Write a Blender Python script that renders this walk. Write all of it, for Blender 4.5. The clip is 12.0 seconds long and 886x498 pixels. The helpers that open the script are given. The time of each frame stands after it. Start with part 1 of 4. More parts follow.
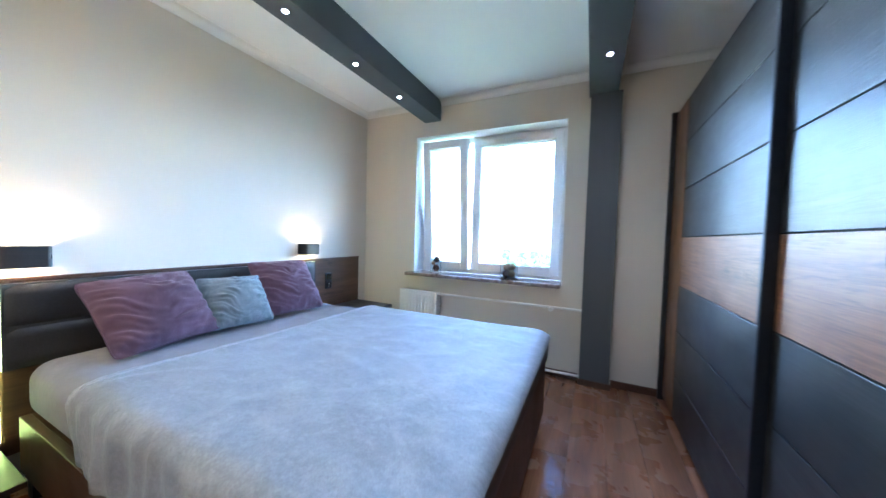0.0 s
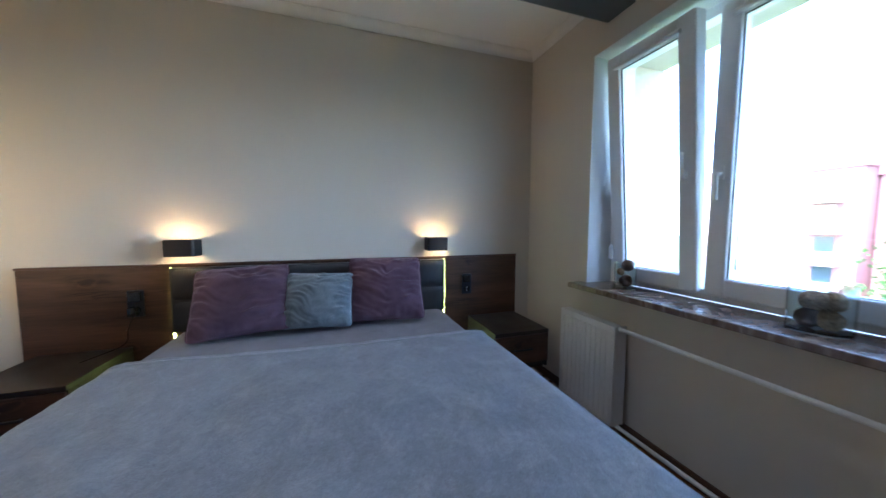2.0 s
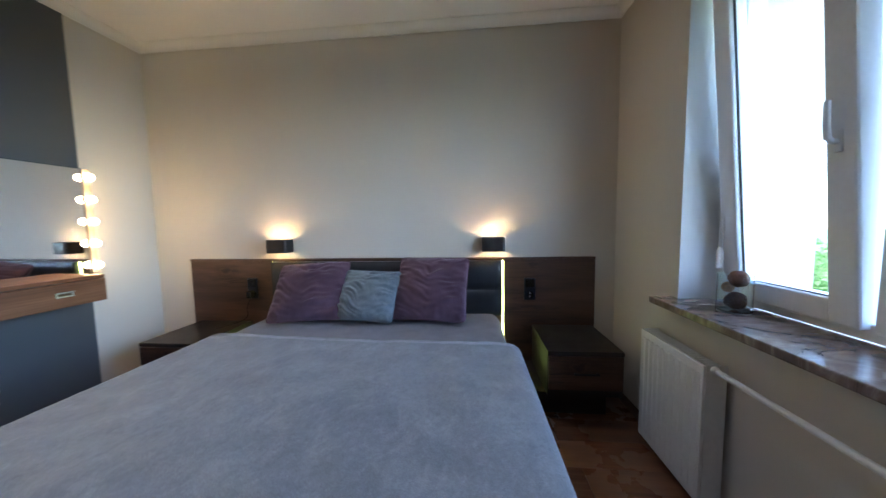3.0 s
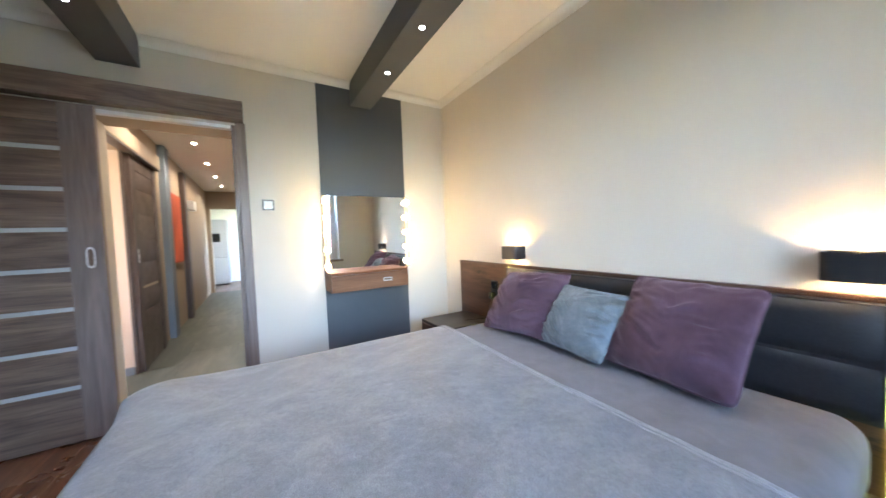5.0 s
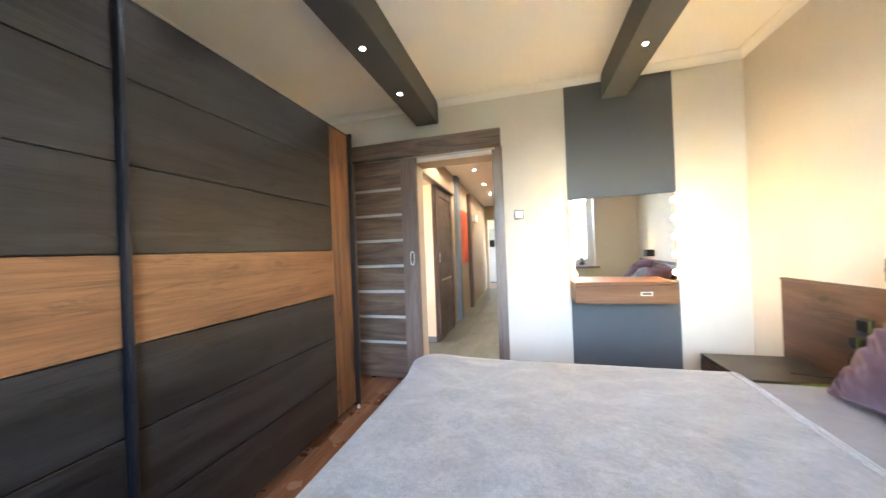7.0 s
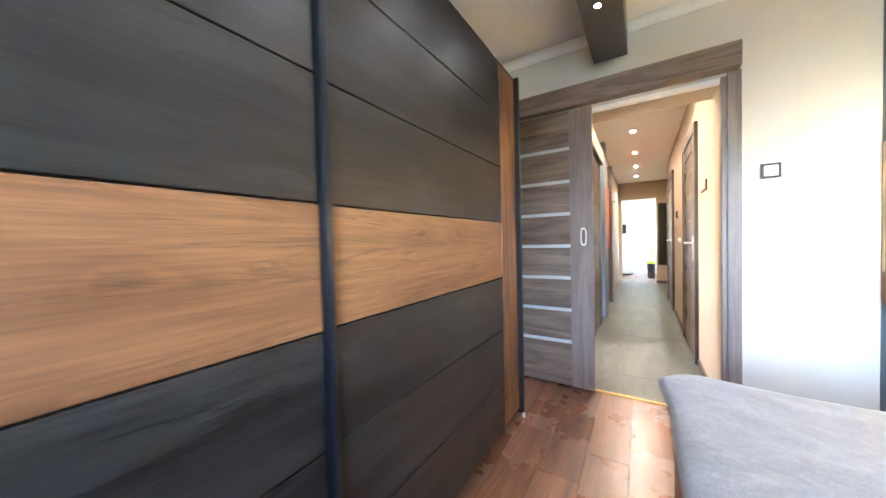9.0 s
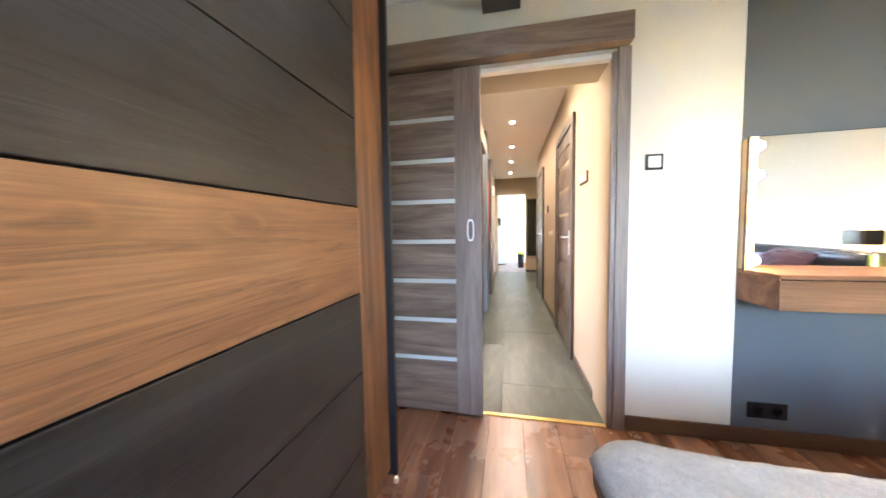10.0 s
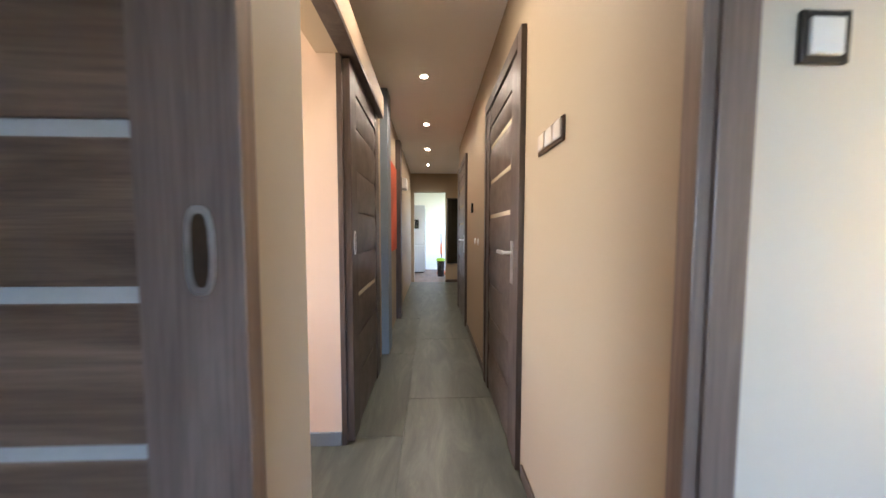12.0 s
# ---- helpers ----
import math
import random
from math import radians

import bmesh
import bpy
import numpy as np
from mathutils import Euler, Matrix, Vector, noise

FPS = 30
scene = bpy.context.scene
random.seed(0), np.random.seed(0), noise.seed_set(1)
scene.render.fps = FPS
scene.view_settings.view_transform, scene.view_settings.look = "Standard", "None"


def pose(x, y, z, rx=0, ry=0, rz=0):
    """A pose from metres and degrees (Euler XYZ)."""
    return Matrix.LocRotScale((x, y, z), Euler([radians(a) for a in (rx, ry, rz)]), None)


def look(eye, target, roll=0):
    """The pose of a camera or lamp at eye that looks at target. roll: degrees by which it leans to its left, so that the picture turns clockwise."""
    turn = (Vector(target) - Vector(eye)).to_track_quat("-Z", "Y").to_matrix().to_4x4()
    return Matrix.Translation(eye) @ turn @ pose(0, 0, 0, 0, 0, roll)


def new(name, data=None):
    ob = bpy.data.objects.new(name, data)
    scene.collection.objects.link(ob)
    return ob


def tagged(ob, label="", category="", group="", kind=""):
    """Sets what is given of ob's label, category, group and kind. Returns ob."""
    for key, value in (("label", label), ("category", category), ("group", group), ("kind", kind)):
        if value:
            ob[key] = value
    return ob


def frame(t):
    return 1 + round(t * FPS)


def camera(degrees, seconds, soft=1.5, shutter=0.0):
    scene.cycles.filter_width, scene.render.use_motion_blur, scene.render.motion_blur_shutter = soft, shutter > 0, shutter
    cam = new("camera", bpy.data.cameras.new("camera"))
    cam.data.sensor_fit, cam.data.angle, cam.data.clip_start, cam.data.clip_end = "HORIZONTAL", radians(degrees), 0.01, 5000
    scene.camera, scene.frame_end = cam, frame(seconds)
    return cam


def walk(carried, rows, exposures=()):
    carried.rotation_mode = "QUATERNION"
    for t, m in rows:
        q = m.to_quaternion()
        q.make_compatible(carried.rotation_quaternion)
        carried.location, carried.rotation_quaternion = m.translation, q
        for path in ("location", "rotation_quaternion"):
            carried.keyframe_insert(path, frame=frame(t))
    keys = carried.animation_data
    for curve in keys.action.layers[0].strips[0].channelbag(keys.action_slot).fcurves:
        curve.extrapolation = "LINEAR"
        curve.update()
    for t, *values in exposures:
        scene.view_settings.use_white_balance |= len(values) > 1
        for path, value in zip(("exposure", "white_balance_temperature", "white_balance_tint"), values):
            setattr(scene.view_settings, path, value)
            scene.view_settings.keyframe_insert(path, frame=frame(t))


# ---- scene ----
cam = camera(110.2, 12.0, shutter=0.35)
PATH = [
    (0, (0.589, 0.625, 1.198), (-0.274, 2.427, 1.121), 1.6),
    (0.5, (0.561, 0.97, 1.201), (-0.592, 2.601, 1.096), 1.4),
    (1, (0.547, 1.293, 1.214), (-0.899, 2.667, 1.076), 1.2),
    (1.5, (0.55, 1.651, 1.191), (-1.182, 2.641, 1.053), 0.6),
    (2, (0.493, 1.981, 1.189), (-1.404, 2.597, 1.04), 0.1),
    (2.5, (0.436, 2.285, 1.193), (-1.547, 2.483, 1.028), -0.2),
    (2.7, (0.424, 2.345, 1.205), (-1.568, 2.420, 1.034), -0.7),
    (3.1, (0.452, 2.570, 1.195), (-1.540, 2.290, 1.040), -1.0),
    (3.6, (0.428, 2.815, 1.180), (-1.465, 2.105, 1.045), -1.5),
    (4.3, (0.088, 2.825, 1.15), (-1.435, 1.532, 1.054), -2.0),
    (4.5, (0.055, 2.824, 1.16), (-1.348, 1.402, 1.069), -2.0),
    (5, (-0.075, 2.817, 1.204), (-1.103, 1.104, 1.117), -2.1),
    (5.5, (-0.19, 2.766, 1.207), (-0.818, 0.868, 1.15), -2.4),
    (6, (-0.204, 2.766, 1.216), (-0.428, 0.778, 1.176), -2.5),
    (6.5, (-0.192, 2.766, 1.214), (-0.062, 0.770, 1.204), -2.4),
    (7, (-0.213, 2.766, 1.213), (0.304, 0.834, 1.22), -2.2),
    (7.5, (-0.161, 2.766, 1.218), (0.668, 0.946, 1.236), -2.1),
    (7.7, (-0.15, 2.766, 1.205), (0.809, 1.011, 1.24), -2.1),
    (8.1, (0.100, 2.805, 1.192), (1.205, 1.138, 1.208), -1.9),
    (8.5, (0.385, 2.815, 1.172), (1.602, 1.228, 1.150), -1.7),
    (8.9, (0.455, 2.590, 1.145), (1.575, 0.915, 1.098), -1.5),
    (9.3, (0.467, 2.311, 1.124), (1.437, 0.562, 1.064), -1.3),
    (9.5, (0.52, 2.197, 1.138), (1.35, 0.38, 1.045), -1.2),
    (10, (0.593, 1.875, 1.15), (1.008, -0.077, 1.028), -0.9),
    (10.5, (0.587, 1.511, 1.174), (0.734, -0.48, 1.047), -0.4),
    (11, (0.52, 1.175, 1.184), (0.552, -0.821, 1.063), -0.1),
    (11.5, (0.484, 0.836, 1.183), (0.45, -1.16, 1.062), 0.2),
    (12, (0.476, 0.508, 1.176), (0.402, -1.488, 1.062), 0.1),
]
walk(cam, [(t, look(eye, target, roll)) for t, eye, target, roll in PATH],
     [(0.0, 6.15, 4950, 8), (1.0, 5.65, 4950, 9), (1.6, 4.9, 5150, 10), (2.5, 4.5, 5600, 12), (4.4, 5.85, 5850, 12),
      (5.0, 5.75, 6200, 12), (5.5, 5.85, 6600, 13), (6.3, 6.12, 7150, 14), (7.5, 6.4, 6600, 13), (9.5, 6.7, 6400, 13),
      (10.5, 6.4, 6600, 14), (11.4, 5.7, 6200, 12), (12.0, 5.32, 6300, 14)])

# ---- world and light ----
world = bpy.data.worlds.new("sky")
world.use_nodes = True
scene.world = world
wn = world.node_tree.nodes
sky = wn.new("ShaderNodeTexSky")
sky.sky_type, sky.sun_disc = "NISHITA", False
sky.sun_elevation, sky.sun_rotation = radians(55), radians(200)
sky.air_density, sky.dust_density = 1.0, 1.0
world.node_tree.links.new(sky.outputs[0], wn["Background"].inputs[0])
wn["Background"].inputs[1].default_value = 0.15


def lamp(name, kind, m, watts, colour, size=0.03, size_y=None, spread=None, blend=0.4):
    data = bpy.data.lights.new(name, kind)
    data.energy, data.color = watts, colour
    if kind == "AREA":
        data.shape, data.size, data.size_y = "RECTANGLE", size, size_y or size
        if spread:
            data.spread = radians(spread)
    else:
        data.shadow_soft_size = size
    if kind == "SPOT":
        data.spot_size, data.spot_blend = radians(spread or 100), blend
    ob = new(name, data)
    ob.matrix_world = m
    return ob


WARM, WHITE = (1.0, 0.65, 0.27), (0.95, 0.97, 1.0)
sun = lamp("sun", "SUN", pose(0, 0, 20, 35, 0, 20), 0.9, (1.0, 0.95, 0.88))
sun.data.angle = radians(12)

# daylight through the bedroom window
portal = lamp("window_portal", "AREA", pose(-0.38, 3.72, 1.53, -90, 0, 0), 1.0, (1, 1, 1), 1.45, 1.40)
portal.data.cycles.is_portal = True

WEST, SOUTH, NORTH, EAST, CEIL = -1.80, 0.0, 3.50, 1.76, 2.585
LAMP_S, LAMP_N = 1.065, 2.656
SPOTS = {-0.940: (0.69, 1.235, 1.78, 2.33, 2.875), 0.645: (0.625, 1.17, 1.74, 2.31, 2.87)}
BEAM_W, BEAM_E, BEAM_Z = (-1.035, -0.850), (0.525, 0.735), 2.385
HALL_SPOTS = (-1.0, -2.2, -3.38, -4.53, -5.70)
HALL_W, HALL_E, HALL_END, HALL_CEIL = 0.04, 0.95, -6.62, 2.49

for ly in (LAMP_S, LAMP_N):
    lamp("wall_lamp_up", "POINT", pose(-1.716, ly, 1.071), 0.115, WARM, 0.003)
    lamp("wall_lamp_down", "POINT", pose(-1.716, ly, 1.037), 0.06, WARM, 0.003)
for bx, ys in SPOTS.items():
    for sy in ys:
        lamp("beam_spot", "SPOT", pose(bx, sy, BEAM_Z - 0.012), 0.21, WHITE, 0.02, spread=95, blend=0.6)
for sy in HALL_SPOTS:
    lamp("hall_spot", "SPOT", pose(0.54, sy, HALL_CEIL - 0.012), 1.16, (1.0, 0.86, 0.68), 0.03, spread=150, blend=0.7)
lamp("kitchen_daylight", "AREA", pose(-1.35, -8.0, 1.5, 0, -90, 0), 0.27, (1.0, 0.95, 0.88), 1.3, 1.4)
# fill lamp added to brighten the side room; no source is seen there
lamp("side_room_fill", "AREA", pose(2.55, -0.6, 1.4, 0, 90, 0), 1.55, (1.0, 0.86, 0.72), 0.9, 1.2)


# ---- materials ----
def nodes(name):
    m = bpy.data.materials.new(name)
    m.use_nodes = True
    t = m.node_tree
    return m, t.nodes, t.links, t.nodes["Principled BSDF"]


def coords(n, l, scale=(1, 1, 1), spin=True):
    """Object coordinates, shifted at random from object to object."""
    tc, mp = n.new("ShaderNodeTexCoord"), n.new("ShaderNodeMapping")
    mp.inputs["Scale"].default_value = scale
    l.new(tc.outputs["Object"], mp.inputs["Vector"])
    if spin:
        info, mul = n.new("ShaderNodeObjectInfo"), n.new("ShaderNodeMath")
        mul.operation, mul.inputs[1].default_value = "MULTIPLY", 37.0
        l.new(info.outputs["Random"], mul.inputs[0])
        l.new(mul.outputs[0], mp.inputs["Location"])
    return mp.outputs[0]


def noise_of(n, l, vec, scale, detail=4.0, rough=0.55, twist=0.0):
    t = n.new("ShaderNodeTexNoise")
    t.inputs["Scale"].default_value, t.inputs["Detail"].default_value = scale, detail
    t.inputs["Roughness"].default_value, t.inputs["Distortion"].default_value = rough, twist
    l.new(vec, t.inputs["Vector"])
    return t.outputs["Fac"]


def ramp(n, l, fac, stops):
    r = n.new("ShaderNodeValToRGB")
    e = r.color_ramp.elements
    while len(e) < len(stops):
        e.new(0.5)
    for k, (p, c) in zip(e, stops):
        k.position, k.color = p, (*c, 1) if len(c) == 3 else c
    l.new(fac, r.inputs[0])
    return r.outputs[0]


def mix(n, l, fac, a, b, kind="MIX"):
    m = n.new("ShaderNodeMix")
    m.data_type, m.blend_type = "RGBA", kind
    for s, v in ((m.inputs["Factor"], fac), (m.inputs["A"], a), (m.inputs["B"], b)):
        if isinstance(v, (int, float)):
            s.default_value = v
        elif isinstance(v, tuple):
            s.default_value = (*v, 1)
        else:
            l.new(v, s)
    return m.outputs["Result"]


def relief(n, l, p, height, strength, dist=0.002):
    b = n.new("ShaderNodeBump")
    b.inputs["Strength"].default_value, b.inputs["Distance"].default_value = strength, dist
    l.new(height, b.inputs["Height"])
    l.new(b.outputs[0], p.inputs["Normal"])


def paint(name, colour, rough=0.75, vary=0.06, bump=0.15, grain=220.0, scale=(1, 1, 1), gloss=0.3):
    m, n, l, p = nodes(name)
    v = coords(n, l, scale, False)
    big, fine = noise_of(n, l, v, 1.3, 5), noise_of(n, l, v, grain, 3)
    lo, hi = tuple(c * (1 - vary) for c in colour), tuple(min(1, c * (1 + vary)) for c in colour)
    base = ramp(n, l, big, [(0.3, lo), (0.7, hi)])
    l.new(mix(n, l, 0.25, base, ramp(n, l, fine, [(0.3, lo), (0.7, hi)])), p.inputs["Base Color"])
    p.inputs["Roughness"].default_value, p.inputs["Specular IOR Level"].default_value = rough, gloss
    relief(n, l, p, fine, bump)
    return m


def wood(name, dark, mid, light, axis="Z", rough=0.45, figure=1.0, bump=0.25, gloss=0.5, cracks=0.0, knots=0.0, tone=0.0, heart=0.0):
    """Planed boards: long figure and fine pores along one axis of the object."""
    m, n, l, p = nodes(name)
    def along(a, b):
        return {"X": (a, b, b), "Y": (b, a, b), "Z": (b, b, a)}[axis]
    v = coords(n, l, along(0.55, 5.0))
    fig = noise_of(n, l, v, 1.6 * figure, 6, 0.6, 1.2)
    col = ramp(n, l, fig, [(0.28, dark), (0.5, mid), (0.74, light)])
    v2 = coords(n, l, along(2.0, 75.0))
    pores = noise_of(n, l, v2, 2.0, 4, 0.7)
    col = mix(n, l, 0.55, col, ramp(n, l, pores, [(0.3, (0.45, 0.42, 0.40)), (0.62, (1.1, 1.1, 1.1))]), "MULTIPLY")
    height = pores
    if cracks:
        v3 = coords(n, l, along(0.5, 6.5))
        k = noise_of(n, l, v3, 2.3, 7, 0.65, 0.7)
        line = ramp(n, l, k, [(0.478, (1, 1, 1)), (0.5, (0.2, 0.16, 0.14)), (0.522, (1, 1, 1))])
        spots = noise_of(n, l, coords(n, l, along(1.0, 2.0)), 1.7, 2)
        where = ramp(n, l, spots, [(0.44, (0, 0, 0)), (0.56, (1, 1, 1))])
        col = mix(n, l, where, col, mix(n, l, cracks, col, line, "MULTIPLY"))
    if heart:
        hv = noise_of(n, l, coords(n, l, along(0.6, 4.0)), 1.0, 4, 0.55, 0.8)
        band = ramp(n, l, hv, [(0.40, (1, 1, 1)), (0.47, (0.55, 0.46, 0.42)), (0.50, (0.16, 0.12, 0.11)), (0.53, (0.62, 0.54, 0.5)), (0.60, (1.12, 1.1, 1.05))])
        col = mix(n, l, heart, col, band, "MULTIPLY")
    if knots:
        vo = n.new("ShaderNodeTexVoronoi")
        vo.voronoi_dimensions = "2D"
        vo.inputs["Scale"].default_value = 1.0
        vk = coords(n, l, along(1.5, 3.1))
        sep, flat, wob = n.new("ShaderNodeSeparateXYZ"), n.new("ShaderNodeCombineXYZ"), n.new("ShaderNodeVectorMath")
        l.new(vk, sep.inputs[0])
        for k, a in enumerate({"X": "XZ", "Y": "YZ", "Z": "ZY"}[axis]):
            l.new(sep.outputs[a], flat.inputs[k])
        wob.operation = "ADD"
        l.new(flat.outputs[0], wob.inputs[0])
        l.new(ramp(n, l, noise_of(n, l, vk, 5.0, 3), [(0.3, (0, 0, 0)), (0.7, (0.10, 0.10, 0.10))]), wob.inputs[1])
        l.new(wob.outputs[0], vo.inputs["Vector"])
        eye = ramp(n, l, vo.outputs["Distance"], [(0.0, (0.16, 0.11, 0.08)), (0.045, (0.35, 0.28, 0.24)), (0.075, (0.9, 0.85, 0.8)), (0.10, (0.62, 0.55, 0.5)), (0.2, (1, 1, 1))])
        col = mix(n, l, knots, col, eye, "MULTIPLY")
    if tone:
        info = n.new("ShaderNodeObjectInfo")
        shade = ramp(n, l, info.outputs["Random"], [(0.0, (1 - tone, 1 - tone, 1 - tone * 0.9)), (0.5, (1, 1, 1)), (1.0, (1 + tone, 1 + tone * 0.95, 1 + tone * 0.8))])
        col = mix(n, l, 1.0, col, shade, "MULTIPLY")
    l.new(col, p.inputs["Base Color"])
    scuff = noise_of(n, l, coords(n, l), 3.0, 5, 0.6)
    l.new(ramp(n, l, scuff, [(0.3, (rough * 0.85,) * 3), (0.7, (rough * 1.2,) * 3)]), p.inputs["Roughness"])
    p.inputs["Specular IOR Level"].default_value = gloss
    relief(n, l, p, height, bump, 0.001)
    return m


def plain(name, colour, rough=0.5, metal=0.0, gloss=0.5, grain=90.0, vary=0.08, bump=0.05):
    m, n, l, p = nodes(name)
    f = noise_of(n, l, coords(n, l), grain, 3)
    lo, hi = tuple(c * (1 - vary) for c in colour), tuple(min(1, c * (1 + vary)) for c in colour)
    l.new(ramp(n, l, f, [(0.3, lo), (0.7, hi)]), p.inputs["Base Color"])
    p.inputs["Roughness"].default_value, p.inputs["Metallic"].default_value = rough, metal
    p.inputs["Specular IOR Level"].default_value = gloss
    relief(n, l, p, f, bump, 0.0005)
    return m


def cloth(name, lo, hi, scale=7.0, sheen=0.6, fuzz=420.0, bump=0.5, tint=(0.8, 0.8, 0.9)):
    m, n, l, p = nodes(name)
    v = coords(n, l)
    big = noise_of(n, l, v, scale, 6, 0.65, 0.4)
    fine = noise_of(n, l, v, fuzz, 2)
    col = ramp(n, l, big, [(0.34, lo), (0.66, hi)])
    col = mix(n, l, 0.5, col, ramp(n, l, fine, [(0.3, (0.75, 0.75, 0.75)), (0.7, (1.15, 1.15, 1.15))]), "MULTIPLY")
    l.new(col, p.inputs["Base Color"])
    p.inputs["Roughness"].default_value = 0.9
    p.inputs["Specular IOR Level"].default_value = 0.15
    p.inputs["Sheen Weight"].default_value, p.inputs["Sheen Roughness"].default_value = sheen, 0.45
    p.inputs["Sheen Tint"].default_value = (*tint, 1)
    relief(n, l, p, mix(n, l, 0.4, fine, big), bump, 0.003)
    return m


def fleece(name, lo, mid, hi):
    """Short-pile fleece with brushed patches and stroke marks where the nap lies the other way."""
    m, n, l, p = nodes(name)
    v = coords(n, l)
    nap = noise_of(n, l, v, 2.4, 9, 0.66, 1.2)
    marks = noise_of(n, l, coords(n, l, (1.0, 1.5, 1.0)), 7.0, 8, 0.68, 0.5)
    turned = coords(n, l, (1.0, 1.0, 1.0))
    spin = n.new("ShaderNodeVectorRotate")
    spin.rotation_type = "Z_AXIS"
    spin.inputs["Angle"].default_value = radians(35)
    l.new(turned, spin.inputs["Vector"])
    stretch = n.new("ShaderNodeMapping")
    stretch.inputs["Scale"].default_value = (2.0, 14.0, 2.0)
    l.new(spin.outputs[0], stretch.inputs["Vector"])
    strokes = noise_of(n, l, stretch.outputs[0], 2.0, 6, 0.65, 0.8)
    tufts = noise_of(n, l, v, 55.0, 5, 0.7)
    fuzz = noise_of(n, l, v, 260.0, 3)
    col = ramp(n, l, nap, [(0.32, lo), (0.66, mid)])
    brushed = ramp(n, l, marks, [(0.46, (0, 0, 0)), (0.74, (0.65, 0.65, 0.65))])
    col = mix(n, l, brushed, col, hi)
    lines = ramp(n, l, strokes, [(0.55, (0, 0, 0)), (0.75, (0.28, 0.28, 0.28))])
    col = mix(n, l, lines, col, hi)
    col = mix(n, l, 0.6, col, ramp(n, l, tufts, [(0.3, (0.74, 0.74, 0.75)), (0.7, (1.2, 1.2, 1.2))]), "MULTIPLY")
    col = mix(n, l, 0.6, col, ramp(n, l, fuzz, [(0.3, (0.66, 0.66, 0.66)), (0.7, (1.2, 1.2, 1.2))]), "MULTIPLY")
    l.new(col, p.inputs["Base Color"])
    p.inputs["Roughness"].default_value, p.inputs["Specular IOR Level"].default_value = 0.58, 0.36
    p.inputs["Sheen Weight"].default_value, p.inputs["Sheen Roughness"].default_value = 0.28, 0.38
    p.inputs["Sheen Tint"].default_value = (0.9, 0.94, 1.0, 1)
    relief(n, l, p, mix(n, l, 0.45, fuzz, tufts), 0.6, 0.004)
    return m


def glow(name, colour, strength):
    m, n, l, p = nodes(name)
    p.inputs["Base Color"].default_value = (*colour, 1)
    p.inputs["Emission Color"].default_value, p.inputs["Emission Strength"].default_value = (*colour, 1), strength
    return m


def clear(name, tint=(1, 1, 1), rough=0.0, ior=1.45):
    m, n, l, p = nodes(name)
    p.inputs["Base Color"].default_value = (*tint, 1)
    p.inputs["Transmission Weight"].default_value, p.inputs["Roughness"].default_value = 1.0, rough
    p.inputs["IOR"].default_value = ior
    return m


def slabs(name, dark, mid, light, rough=0.38, fine=1.0):
    """Stone-look porcelain with long smoky streaks."""
    m, n, l, p = nodes(name)
    s = noise_of(n, l, coords(n, l, (4.2, 0.9 * fine, 1)), 1.3 * fine, 7, 0.62, 1.6)
    v = noise_of(n, l, coords(n, l, (3.0, 0.5 * fine, 1)), 2.2 * fine, 8, 0.6, 2.5)
    col = ramp(n, l, s, [(0.25, dark), (0.52, mid), (0.8, light)])
    vein = ramp(n, l, v, [(0.49, (1, 1, 1)), (0.505, (1.35, 1.3, 1.2)), (0.52, (1, 1, 1))])
    l.new(mix(n, l, 0.6, col, vein, "MULTIPLY"), p.inputs["Base Color"])
    p.inputs["Roughness"].default_value = rough
    relief(n, l, p, s, 0.06, 0.001)
    return m


M_WALL = paint("beige_wall_paint", (0.605, 0.548, 0.465), 0.7, 0.035, 0.22, 260, (1, 1, 0.25))
M_HALL = paint("warm_beige_wall_paint", (0.365, 0.284, 0.195), 0.6, 0.03, 0.12, 240)
M_CEIL = paint("white_ceiling_paint", (0.83, 0.80, 0.755), 0.85, 0.02, 0.08)
M_COVE = paint("cove_paint", (0.76, 0.73, 0.68), 0.8, 0.02, 0.05)
M_GREY = paint("slate_grey_paint", (0.088, 0.093, 0.100), 0.5, 0.08, 0.1, 240)
M_SALMON = paint("salmon_wall_paint", (0.60, 0.47, 0.365), 0.8, 0.03, 0.1)
M_BLUEGREY = paint("blue_grey_paint", (0.16, 0.19, 0.22), 0.55, 0.05, 0.1)
M_WHITEPAINT = paint("white_reveal_paint", (0.78, 0.78, 0.77), 0.7, 0.03, 0.08)
M_STUCCO = paint("outside_stucco", (0.55, 0.49, 0.40), 0.95, 0.14, 1.0, 45)
M_FLOOR = wood("laminate_walnut", (0.085, 0.035, 0.018), (0.195, 0.084, 0.042), (0.31, 0.146, 0.078), "Y", 0.27, 1.1, 0.15, 0.8, tone=0.2)
M_SKIRT = wood("dark_skirting_wood", (0.05, 0.025, 0.015), (0.085, 0.042, 0.024), (0.12, 0.06, 0.035), "X", 0.4)
M_TILE = slabs("grey_stone_tile", (0.032, 0.035, 0.028), (0.062, 0.066, 0.052), (0.125, 0.124, 0.102), 0.42)
M_GROUT = plain("tile_grout", (0.10, 0.10, 0.09), 0.9)
M_OAK_H = wood("golden_oak_boards", (0.130, 0.052, 0.021), (0.205, 0.089, 0.036), (0.285, 0.135, 0.056), "Y", 0.42, 0.7, 0.3, 0.48, cracks=0.45, knots=0.45)
M_OAK_V = wood("golden_oak_upright", (0.085, 0.030, 0.009), (0.205, 0.084, 0.024), (0.31, 0.140, 0.045), "Z", 0.42, 0.9, 0.4, 0.8, cracks=0.95, knots=0.9, heart=0.7)
